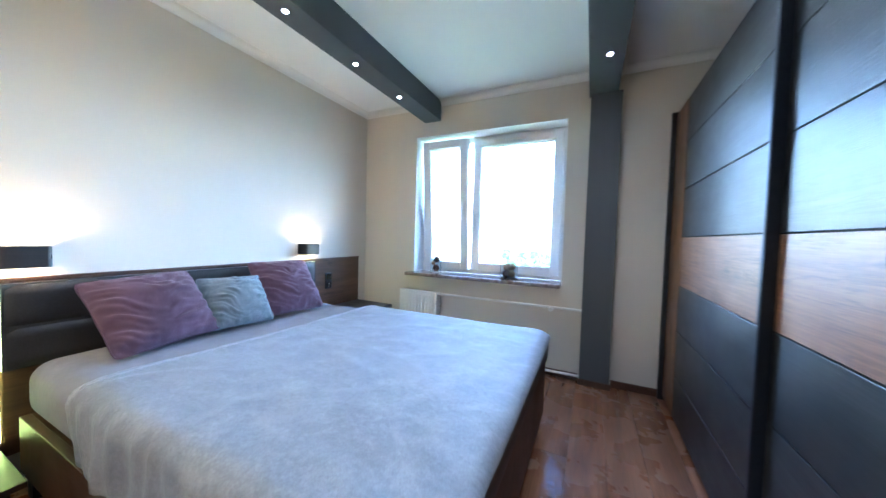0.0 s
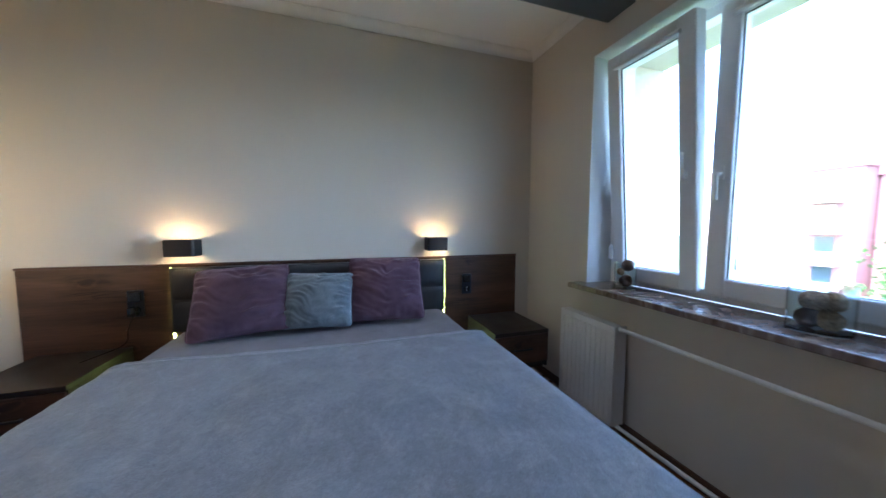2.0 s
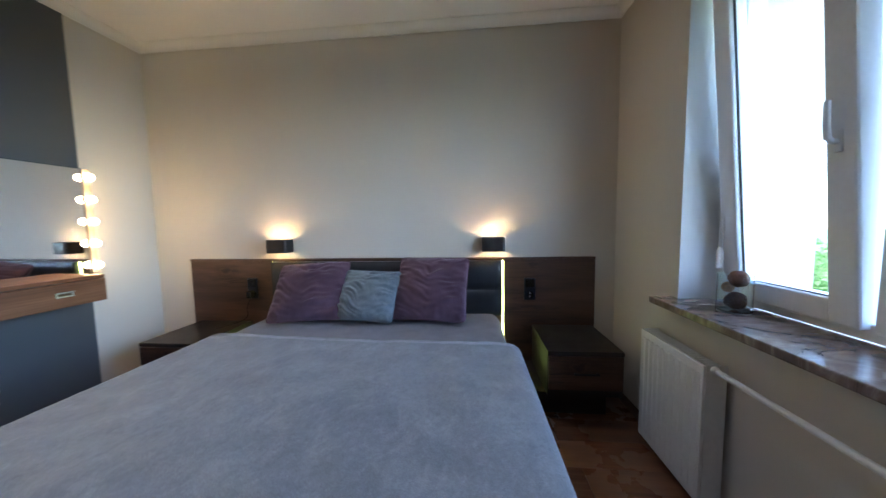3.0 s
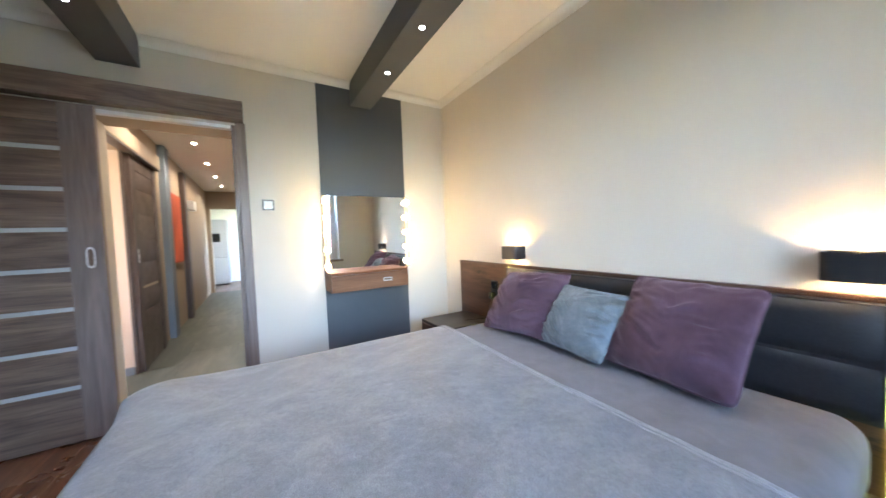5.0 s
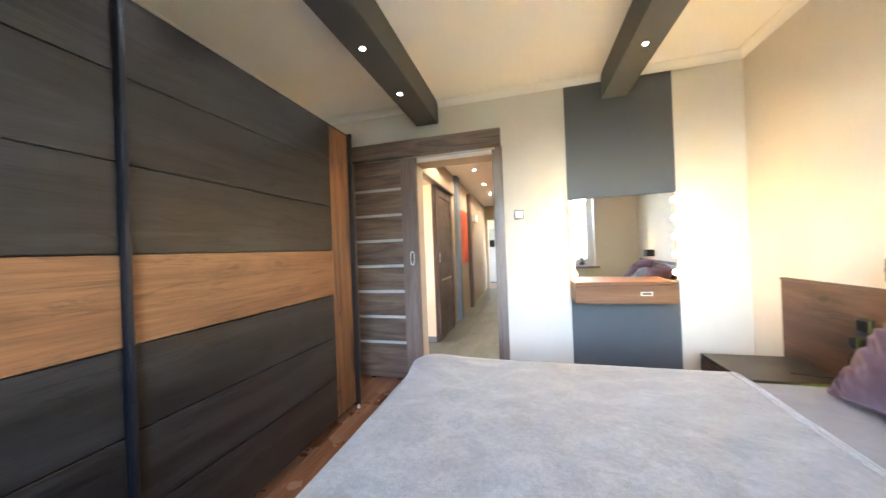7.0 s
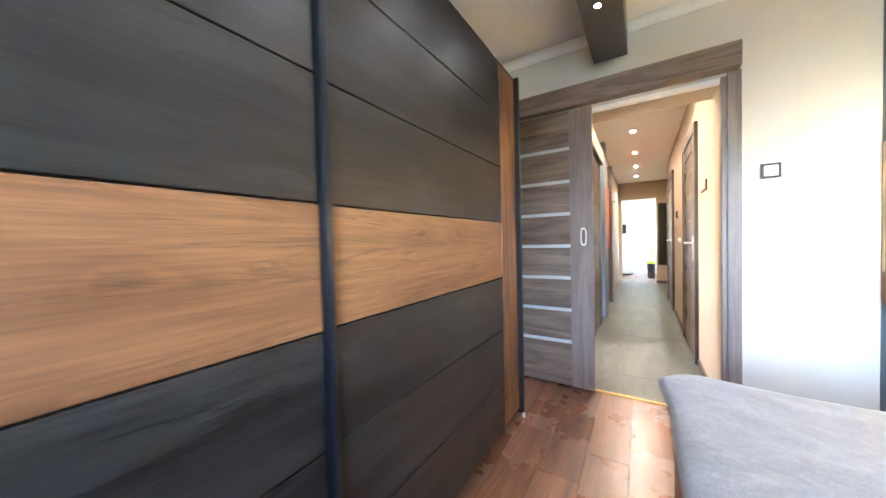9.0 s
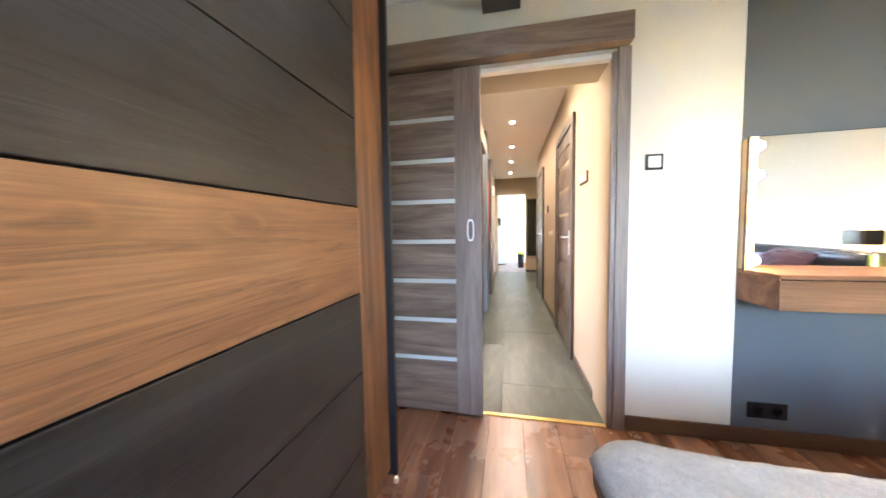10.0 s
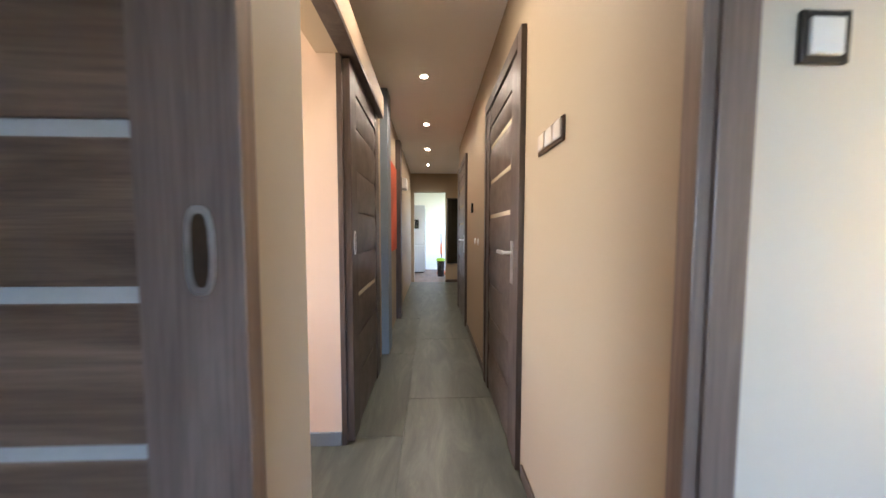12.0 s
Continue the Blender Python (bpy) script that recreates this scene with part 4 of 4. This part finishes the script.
part("plinth", box(0.03, 0.60, WY0 + 0.022 - wo, WY1 - 0.022 - wo, 0, 0.03), M_BLACK, wardrobe)
part("back_panel", box(0.585, 0.60, WY0 + 0.022 - wo, WY1 - 0.022 - wo, 0.03, WZ), M_ASH, wardrobe)
part("inner_wall", box(0.07, 0.09, WY0 + 0.022 - wo, WY1 - 0.022 - wo, 0.03, WZ), M_BLACK, wardrobe)
ROWS_Z = [(0.032, 0.316), (0.320, 0.612), (0.616, 0.916), (0.920, 1.238), (1.242, 1.556), (1.560, 1.868), (1.872, WZ)]
MID = 2.018
for d0, d1, s0, s1 in ((0.806, MID - 0.012, WY0 + 0.024, 0.806), (MID + 0.012, 3.16, 3.16, WY1 - 0.024)):
    door = part("sliding_door", box(0.020, 0.040, min(d0, s0) - wo, max(d1, s1) - wo, 0.032, WZ), M_BLACK, wardrobe, at=(-0.014 if d0 > MID else 0.0, 0, 0))
    part("upright_board", box(0, 0.020, s0 - wo, s1 - wo, 0.032, WZ, 0.0015), M_OAK_V, door, "upright golden oak board")
    for k, (z0, z1) in enumerate(ROWS_Z):
        bm = box(0.001, 0.020, d0 - wo + 0.001, d1 - wo - 0.001, z0, z1, 0.003)
        part("panel", bm, M_OAK_H if k == 3 else M_ASH, door, "golden oak band" if k == 3 else "")
part("handle_bar", box(-0.036, 0.02, MID - 0.011 - wo, MID + 0.011 - wo, 0.032, WZ + 0.004, 0.006), M_BLUEBLACK, wardrobe, "blue-black metal handle bar")
stop = thing("door_stop", (1.10, 0.60, 0), "small chrome door stop on the floor", "door stop")
part("stop", lathe(bmesh.new(), [(0.012, 0), (0.013, 0.006), (0.010, 0.022), (0.004, 0.028)], 14), M_CHROME, stop)


# ---- doors ----
def swollen(x0, x1, y0, y1, z0, z1, rise):
    """A slat whose faces swell out between its joints."""
    bm, rows, n = bmesh.new(), [], 8
    for i in range(n + 1):
        t = i / n
        out = rise * (1 - abs(2 * t - 1) ** 2.6)
        z = z0 + (z1 - z0) * t
        rows.append([bm.verts.new(c) for c in ((x0, y0 - out, z), (x1, y0 - out, z), (x1, y1 + out, z), (x0, y1 + out, z))])
    for a, b in zip(rows, rows[1:]):
        for k in range(4):
            j = (k + 1) % 4
            bm.faces.new((a[k], a[j], b[j], b[k]))
    bm.faces.new(rows[0][::-1])
    bm.faces.new(rows[-1])
    return bm


def slatted_leaf(name, w, h, m, label, bars, stile, mv, mh, mg, group, glazed=None, rise=0.0):
    """A leaf of two stiles with horizontal slats; glazed joints hold strips of frosted glass, the others are grooves."""
    glazed = bars if glazed is None else glazed
    d = thing(name, m, label, "door", group)
    t = 0.040
    for x0 in (0, w - stile):
        part("stile", box(x0, x0 + stile, -t, 0, 0, h, 0.003), mv, d)
    half = {b: 0.0125 if b in glazed else 0.003 for b in bars}
    zs = [0.0] + [z for b in bars for z in (b - half[b], b + half[b])] + [h]
    for i in range(0, len(zs), 2):
        z0, z1 = zs[i], zs[i + 1]
        if i == len(zs) - 2 and z1 - z0 > 0.22:
            part("slat", box(stile, w - stile, -t + 0.004, -0.004, z1 - 0.125, z1, 0.002), mh, d)
            z1 -= 0.128
        if rise:
            part("slat", swollen(stile + 0.0005, w - stile - 0.0005, -t + 0.012, -0.012, z0, z1, rise), mh, d, smooth=60)
        else:
            part("slat", box(stile + 0.0005, w - stile - 0.0005, -t + 0.006, -0.006, z0, z1, 0.004), mh, d)
    part("core", box(stile, w - stile, -t + 0.016, -0.016, 0.001, h - 0.001), mv, d, smooth=0)
    for b in glazed:
        part("glass_strip", box(stile, w - stile, -t + 0.013, -0.011, b - 0.0125, b + 0.0125), mg, d, "frosted glass strip", smooth=0)
    return d


def recessed_pull(door, x, z, y, turn=0):
    bm = bmesh.new()
    outer, inner = [], []
    for lst, rx, rz, yy in ((outer, 0.021, 0.066, 0.003), (inner, 0.0135, 0.055, 0.003)):
        for k in range(28):
            a = 2 * math.pi * k / 28
            lst.append((rx * (abs(math.cos(a)) ** 0.7) * (1 if math.cos(a) > 0 else -1), yy, rz * (abs(math.sin(a)) ** 0.7) * (1 if math.sin(a) > 0 else -1)))
    vo, vi = [bm.verts.new(p) for p in outer], [bm.verts.new(p) for p in inner]
    vb = [bm.verts.new((p[0], -0.0, p[2])) for p in inner]
    vs = [bm.verts.new((p[0], -0.0, p[2])) for p in outer]
    for k in range(28):
        j = (k + 1) % 28
        bm.faces.new((vo[k], vo[j], vi[j], vi[k]))
        bm.faces.new((vi[k], vi[j], vb[j], vb[k]))
        bm.faces.new((vs[k], vs[j], vo[j], vo[k]))
    m = Matrix.Translation((x, y, z)) @ Matrix.Rotation(radians(turn), 4, "Z")
    p = part("pull", bm, M_CHROME, door, "oval chrome recessed pull", at=m)
    part("pull_recess", box(-0.0125, 0.0125, 0.0003, 0.0010, -0.053, 0.053), M_RECESS, p, "pull recess with shade and brown reflection painted in", smooth=0)


BARS = [0.338 + 0.2435 * i for i in range(7)]
leaf = slatted_leaf("sliding_door", 0.80, 2.075, pose(0.75, 0.045, 0.012), "grey-brown slatted sliding door, slid open", BARS, 0.155, M_DOOR_V, M_DOOR_H, M_FROST, "sliding doors")
recessed_pull(leaf, 0.063, 1.135, 0.0)
built("door_pelmet", box(-0.035, 1.74, SOUTH, 0.085, 2.105, 2.245, 0.004), M_DOOR_H, "grey-brown wooden pelmet over the sliding door", "pelmet")
bm = block(bmesh.new(), -0.045, 0.020, SOUTH, 0.022, 0, 2.104, 0.004)
block(bm, 0.020, 0.046, -0.022, 0.016, 0, 2.084, 0.003)
built("door_casing", bm, M_DOOR_V, "grey-brown wooden door casing", "casing")
built("door_lining", box(0.041, 0.799, -0.299, -0.05, 2.066, 2.0845), M_HALL, "beige painted door lining", "lining", 0)
built("door_track", box(0.047, 0.799, -0.049, -0.001, 2.060, 2.0845), M_CEIL, "white painted door track board", "track", 0)

HBARS = [0.305 + 0.242 * i for i in range(7)]
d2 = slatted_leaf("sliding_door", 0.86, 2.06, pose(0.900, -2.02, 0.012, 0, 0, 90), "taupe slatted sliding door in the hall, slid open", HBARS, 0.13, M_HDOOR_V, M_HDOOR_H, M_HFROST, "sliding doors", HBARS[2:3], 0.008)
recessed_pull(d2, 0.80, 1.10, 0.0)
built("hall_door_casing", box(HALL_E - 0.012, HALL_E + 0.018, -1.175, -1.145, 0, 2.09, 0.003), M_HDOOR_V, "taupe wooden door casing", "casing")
bm = block(bmesh.new(), 0.86, HALL_E, -2.05, -0.32, 2.10, 2.25, 0.004)
built("hall_pelmet", bm, M_HALL, "beige boxed pelmet over the hall sliding door", "pelmet")
built("hall_pelmet_track", box(0.862, HALL_E, -2.05, -0.32, 2.080, 2.099, 0.002), M_HDOOR_V, "dark wooden track under the pelmet", "track")


def hinged_door(y_far, y_near):
    w = y_near - y_far - 0.14
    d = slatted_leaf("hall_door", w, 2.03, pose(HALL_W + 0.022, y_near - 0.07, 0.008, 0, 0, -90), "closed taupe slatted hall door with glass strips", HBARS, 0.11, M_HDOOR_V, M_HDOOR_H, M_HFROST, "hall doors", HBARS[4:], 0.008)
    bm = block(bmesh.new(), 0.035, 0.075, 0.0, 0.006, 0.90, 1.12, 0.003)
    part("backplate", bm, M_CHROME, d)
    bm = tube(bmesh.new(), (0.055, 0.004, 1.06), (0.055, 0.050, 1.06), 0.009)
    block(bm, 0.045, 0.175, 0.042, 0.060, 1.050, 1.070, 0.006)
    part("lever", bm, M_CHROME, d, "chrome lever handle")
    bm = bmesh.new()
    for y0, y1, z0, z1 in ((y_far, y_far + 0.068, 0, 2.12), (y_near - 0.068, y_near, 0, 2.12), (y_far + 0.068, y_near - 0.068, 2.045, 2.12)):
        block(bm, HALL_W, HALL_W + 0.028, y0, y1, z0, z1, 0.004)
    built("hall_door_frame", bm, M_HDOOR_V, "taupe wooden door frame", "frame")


hinged_door(-1.90, -0.935)
hinged_door(-4.36, -3.26)


# ---- dressing place ----
vanity = thing("vanity_shelf", (-0.896, SOUTH + 0.004, 0.772), "floating walnut vanity shelf with one drawer", "vanity")
part("top", box(-0.333, 0.333, 0, 0.262, 0.140, 0.160, 0.002), M_VANITY, vanity)
part("side", box(-0.333, -0.315, 0, 0.245, 0.0, 0.139, 0.001), M_VANITY, vanity)
part("side", box(0.315, 0.333, 0, 0.245, 0.0, 0.139, 0.001), M_VANITY, vanity)
part("bottom", box(-0.315, 0.315, 0, 0.245, 0.0, 0.016), M_VANITY, vanity)
drawer = part("drawer", box(-0.333, 0.333, 0.246, 0.264, 0.002, 0.136, 0.0015), M_VANITY, vanity)
bm = pane_frame(bmesh.new(), -0.175, -0.10, 0.264, 0.268, 0.060, 0.088, 0.006, 0.001)
part("handle", bm, M_CHROME, drawer, "small recessed chrome pull")
part("handle_recess", box(-0.168, -0.107, 0.2642, 0.265, 0.066, 0.082), M_RECESS, drawer, smooth=0)

mirror = thing("vanity_mirror", pose(-0.949, SOUTH + 0.022, 0.925, 0, 0, -2.5), "wide dressing mirror with lit globe bulbs down both sides", "mirror")
MW, MH, MD = 0.385, 0.655, 0.045
part("casing", box(-MW, MW, 0, MD - 0.006, 0, MH, 0.002), M_FRAMEWOOD, mirror)
part("glass", box(-MW, MW, MD - 0.004, MD, 0, MH), M_MIRROR, mirror, "mirror glass", smooth=0)
bm = pane_frame(bmesh.new(), -MW - 0.003, MW + 0.003, MD - 0.006, MD + 0.001, -0.003, MH + 0.003, 0.004, 0.0005)
part("rim", bm, M_BLUEBLACK, mirror, "thin dark metal edge")
for sx in (-1, 1):
    part("lamp_strip", box(min(sx * MW, sx * (MW - 0.034)), max(sx * MW, sx * (MW - 0.034)), MD + 0.0015, MD + 0.012, 0.0, MH, 0.002), M_FRAMEWOOD, mirror, "pale wooden strip holding the bulbs")
    for k in range(5):
        bx, bz = sx * (MW - 0.020), 0.052 + k * 0.138
        holder = part("socket", tube(bmesh.new(), (bx, MD + 0.010, bz), (bx, MD + 0.018, bz), 0.015), M_CHROME, mirror)
        part("bulb", ball(bmesh.new(), (bx, MD + 0.036, bz), 0.023, 18, 12), M_BULB, holder, "glowing globe bulb")

switch = thing("light_switch", (-0.168, SOUTH, 1.495), "white rocker switch in a black square frame", "switch")
bm = pane_frame(bmesh.new(), -0.042, 0.042, 0, 0.009, -0.042, 0.042, 0.013, 0.002)
part("frame", bm, M_SWITCH, switch)
part("rocker", box(-0.030, 0.030, 0, 0.012, -0.030, 0.030, 0.003), M_WHITE, switch, "white rocker")

low = thing("double_socket", (-0.72, SOUTH + 0.004, 0.185), "black double power socket on the grey wall", "socket")
part("plate", box(-0.088, 0.088, 0, 0.009, -0.042, 0.042, 0.003), M_BLACKPLASTIC, low)
for k in (-0.042, 0.042):
    bm = lathe(bmesh.new(), [(0.027, 0.0), (0.027, 0.005), (0.022, 0.005), (0.019, -0.001), (0.004, -0.001)], 24)
    bmesh.ops.rotate(bm, cent=(0, 0, 0), matrix=Matrix.Rotation(radians(-90), 3, "X"), verts=bm.verts)
    part("outlet", bm, M_BLACKPLASTIC, low, at=(k, 0.009, 0))


def spotlight(x, y, z, r, face, label, group):
    s = thing("spotlight", (x, y, z), label, "spotlight", group)
    part("ring", lathe(bmesh.new(), [(r, 0.0), (r, -0.003), (r * 0.86, -0.005), (r * 0.74, -0.002), (r * 0.74, 0.0)], 24), M_CHROME, s)
    part("lens", tube(bmesh.new(), (0, 0, -0.0035), (0, 0, 0.0), r * 0.72), face, s, "glowing lens")


for bx, ys in SPOTS.items():
    for sy in ys:
        spotlight(bx, sy, BEAM_Z, 0.017, M_SPOT, "small round chrome spotlight in the beam, lit", "beam spotlights")
for sy in HALL_SPOTS:
    spotlight(0.54, sy, HALL_CEIL, 0.034, M_HSPOT, "round ceiling spotlight in the hall, lit", "hall spotlights")

# ---- hall and kitchen things ----
sw = thing("triple_switch", (HALL_W, -0.62, 1.515), "triple light switch in a dark frame on the hall wall", "switch")
part("frame", box(0, 0.009, -0.118, 0.118, -0.042, 0.042, 0.003), M_SWITCHBROWN, sw)
for k in (-0.074, 0, 0.074):
    part("rocker", box(0.005, 0.016, k - 0.033, k + 0.033, -0.026, 0.036, 0.005, seg=3), M_CREAM, sw, "cream rocker")
th = thing("thermostat", (HALL_W, -2.75, 1.42), "small dark thermostat on the hall wall", "thermostat")
part("case", box(0, 0.02, -0.035, 0.035, -0.05, 0.05, 0.004), M_BLACKPLASTIC, th)
for yy in (-2.35, -2.55):
    k = thing("switch_plate", (HALL_W, yy, 1.08), "small round white switch on the hall wall", "switch", "hall switches")
    bm = lathe(bmesh.new(), [(0.03, 0), (0.03, 0.006), (0.024, 0.010), (0.004, 0.010)], 20)
    bmesh.ops.rotate(bm, cent=(0, 0, 0), matrix=Matrix.Rotation(radians(90), 3, "Y"), verts=bm.verts)
    part("plate", bm, M_WHITE, k)
pic = thing("wall_canvas", (HALL_E, -3.12, 1.50), "tall red-orange canvas hanging in the hall", "picture")
part("canvas", box(-0.03, 0, -0.34, 0.34, -0.55, 0.45, 0.003), M_RED, pic)
hm = thing("hall_mirror", (0.005, HALL_END, 0.435), "tall smoked mirror in a dark frame", "mirror")
part("frame", pane_frame(bmesh.new(), -0.20, 0.115, 0, 0.025, 0, 1.50, 0.02, 0.002), M_BLACK, hm)
part("glass", box(-0.182, 0.097, 0.002, 0.014, 0.018, 1.482), M_DARKGLASS, hm, smooth=0)
fridge = thing("fridge", (0.99, -8.55, 0), "tall steel fridge-freezer with a water dispenser", "fridge")
part("body", box(-0.33, 0.33, -0.4, 0.36, 0.03, 1.90, 0.01), M_STEEL, fridge)
part("foot", box(-0.28, 0.28, -0.3, 0.3, 0, 0.03), M_BLACK, fridge)
top_door = part("door", box(-0.33, 0.33, 0.365, 0.42, 0.80, 1.90, 0.012), M_STEEL, fridge)
part("dispenser", box(-0.16, 0.02, 0.418, 0.424, 1.25, 1.50, 0.003), M_BLACKPLASTIC, top_door, "black water dispenser")
part("door", box(-0.33, 0.33, 0.365, 0.42, 0.05, 0.775, 0.012), M_STEEL, fridge)
binn = thing("waste_bin", (0.235, -7.55, 0), "black plastic bin with a lime green rim", "bin")
bm = lathe(bmesh.new(), [(0.085, 0.0), (0.105, 0.42), (0.10, 0.42), (0.082, 0.02), (0.02, 0.015)], 24)
part("body", bm, M_BLACKPLASTIC, binn)
bm = lathe(bmesh.new(), [(0.108, 0.405), (0.118, 0.42), (0.112, 0.47), (0.098, 0.47), (0.098, 0.42)], 24)
part("rim", bm, M_LIME, binn, "lime green rim")
mop = thing("mop", (0.20, -7.85, 0), "orange floor mop leaning by the kitchen wall", "mop")
part("pole", tube(bmesh.new(), (0, 0, 0.1), (0.02, -0.08, 1.12), 0.012), M_BLACK, mop)
part("head", box(-0.13, 0.13, -0.06, 0.06, 0.0, 0.1, 0.02), M_ORANGE, mop)
part("grip", tube(bmesh.new(), (0.008, -0.035, 0.55), (0.014, -0.06, 0.85), 0.03, 0.022), M_ORANGE, mop, "orange grip")
smb = thing("intercom", (HALL_E, -4.4, 1.9), "white intercom box high on the hall wall", "intercom")
part("case", box(-0.09, 0, -0.14, 0.14, -0.07, 0.09, 0.01), M_WHITE, smb)


# ---- outside ----
bm = bmesh.new()
bmesh.ops.create_grid(bm, x_segments=8, y_segments=8, size=400)
bmesh.ops.translate(bm, vec=(0, 0, -10.0), verts=bm.verts)
tagged(new("ground", mesh_of("ground", bm, M_GRASS, 0)), "mown green lawn far below the window", "ground", "", "structure")


def apartment_block(x, y, w, d, h, wall_mat, label, columns=(), bare=False):
    """A slab with a pink parapet; columns are the places along its front where loggias stack up."""
    b = thing("apartment_block", pose(x, y, -10.0), label, "building", "far blocks")
    part("wall", box(0, w, 0, d, 0, h - 1.6), wall_mat, b, smooth=0)
    part("parapet", box(-0.15, w + 0.15, -0.2, d + 0.15, h - 1.6, h, 0.05), M_BLOCKP, b, "pink parapet band")
    part("roof_hut", box(w * 0.3, w * 0.3 + 2.2, 2.0, 4.5, h, h + 0.9, 0.05), M_BLOCKW, b, "small pale roof hut")
    storeys = int((h - 1.6) / 2.7)
    pane = mesh_of("window", box(-0.6, 0.6, -0.05, 0.0, 0, 1.35), M_PANE, 0)
    frame_bar = mesh_of("window_frame", pane_frame(bmesh.new(), -0.66, 0.66, -0.08, 0.0, -0.06, 1.41, 0.07, 0), M_BLOCKW, 0)
    rail = mesh_of("balcony", box(-1.05, 1.05, -1.15, 0.0, 0, 1.0, 0.03), M_BALCONY, 0)
    slab = mesh_of("slab", box(-1.12, 1.12, -1.22, 0.0, -0.18, 0.0, 0.02), M_BLOCKW, 0)
    for c in columns:
        for k in range(storeys):
            z = h - 1.6 - 2.7 * (k + 1)
            part("balcony", rail, None, b, at=(c, 0, z))
            part("slab", slab, None, b, at=(c, 0, z))
            part("window", pane, None, b, at=(c, 0, z + 1.0))
            if not bare:
                win = part("window", pane, None, b, at=(c + 2.1, 0, z + 0.8))
                part("window_frame", frame_bar, None, win)


apartment_block(-25.6, 44.5, 4.2, 12, 17.6, M_BLOCKP, "dusty pink apartment block with stacked balconies", (2.9,), True)
apartment_block(-21.3, 42.6, 5.2, 13, 17.7, M_BLOCKW, "pale rendered gable end of an apartment block")
apartment_block(-16.0, 42.0, 3.0, 11, 17.7, M_BLOCKP, "pink apartment block with pale green balconies", (1.1,), True)
apartment_block(-12.8, 44.0, 9.0, 11, 17.0, M_BLOCKP, "pink apartment block with pale stair band", (2.6, 6.4))


def tree(x, y, h, r, seed):
    rnd = random.Random(seed)
    t = thing("tree", (x, y, -10.0), "green leafy tree on the lawn", "tree", "trees")
    bm = tube(bmesh.new(), (0, 0, 0), (0.2, 0.1, h * 0.55), 0.25, 0.12, 8)
    for k in range(7):
        a = k * 2.4
        tube(bm, (0.15, 0.08, h * (0.3 + 0.04 * k)), (r * 0.7 * math.cos(a), r * 0.7 * math.sin(a), h * (0.5 + 0.05 * k)), 0.08, 0.03, 6)
    part("trunk", bm, M_BARK, t)
    bm = bmesh.new()
    lobes = [(rnd.uniform(-0.6, 0.6) * r, rnd.uniform(-0.6, 0.6) * r, h * rnd.uniform(0.45, 0.85), r * rnd.uniform(0.35, 0.6)) for _ in range(11)]
    for _ in range(2200):
        cx, cy, cz, cr = rnd.choice(lobes)
        dvec = Vector((rnd.gauss(0, 1), rnd.gauss(0, 1), rnd.gauss(0, 1))).normalized() * cr * rnd.uniform(0.6, 1.05)
        c = Vector((cx, cy, cz)) + dvec
        q = Euler((rnd.uniform(0, 6), rnd.uniform(0, 6), rnd.uniform(0, 6))).to_matrix()
        s = rnd.uniform(0.10, 0.24)
        bm.faces.new([bm.verts.new(c + q @ Vector(p)) for p in ((-s, 0, 0), (0, -s * 0.6, 0), (s, 0, 0), (0, s * 0.6, 0))])
    part("crown", bm, M_LEAF, t, smooth=0)


for i, (tx, ty, hh, rr) in enumerate(((-5.5, 34, 10, 3.2), (-8.3, 40, 11, 3.6), (-30, 34, 8.5, 3.4), (-37, 38, 9.5, 3.8), (-26, 31, 7.5, 3.0), (-45, 40, 9, 3.6), (-2.5, 38, 10.5, 3.2))):
    tree(tx, ty, hh, rr, i + 3)


# ---- floor pieces ----
def plank_floor():
    rnd = random.Random(5)
    w, n = 0.193, 0
    meshes = {}
    x = WEST
    while x < EAST - 0.01:
        x1 = min(x + w, EAST)
        y = SOUTH - 0.012 - rnd.uniform(0.0, 1.1)
        while y < NORTH:
            a, b = max(y, SOUTH - 0.012), min(y + 1.285, NORTH)
            if b - a > 0.02:
                key = (round(x1 - x, 3), round(b - a, 3))
                if key not in meshes:
                    meshes[key] = mesh_of("plank", box(0.0006, key[0] - 0.0006, 0.0006, key[1] - 0.0006, -0.008, 0.0, 0.0012, seg=1), M_FLOOR, 0)
                part("plank", meshes[key], None, floor, at=(x, a, 0))
            y += 1.285
        x += w


plank_floor()


def tiles():
    tw, tl, meshes = 0.60, 1.20, {}
    for i in range(-1, 4):
        for j in range(6):
            x0, y1 = HALL_W + 0.0 - 0.60 + 0.60 * (i + 0) + 0.0, -0.012 - j * tl - (0.4 if i % 2 else 0.0)
            a0, a1 = max(x0, -0.60), min(x0 + tw, HALL_E + 1.75)
            b0, b1 = max(y1 - tl, HALL_END), min(y1, -0.012)
            if i % 2 and j == 0:
                part("tile", mesh_of("tile", box(0.001, a1 - a0 - 0.001, 0.001, 0.4 - 0.001, -0.004, 0.0, 0.001, seg=1), M_TILE, 0), None, hall_floor, at=(a0, -0.412, 0)) if a1 - a0 > 0.02 else None
            if a1 - a0 < 0.02 or b1 - b0 < 0.02:
                continue
            key = (round(a1 - a0, 3), round(b1 - b0, 3))
            if key not in meshes:
                meshes[key] = mesh_of("tile", box(0.001, key[0] - 0.001, 0.001, key[1] - 0.001, -0.004, 0.0, 0.001, seg=1), M_TILE, 0)
            part("tile", meshes[key], None, hall_floor, at=(a0, b0, 0))


tiles()
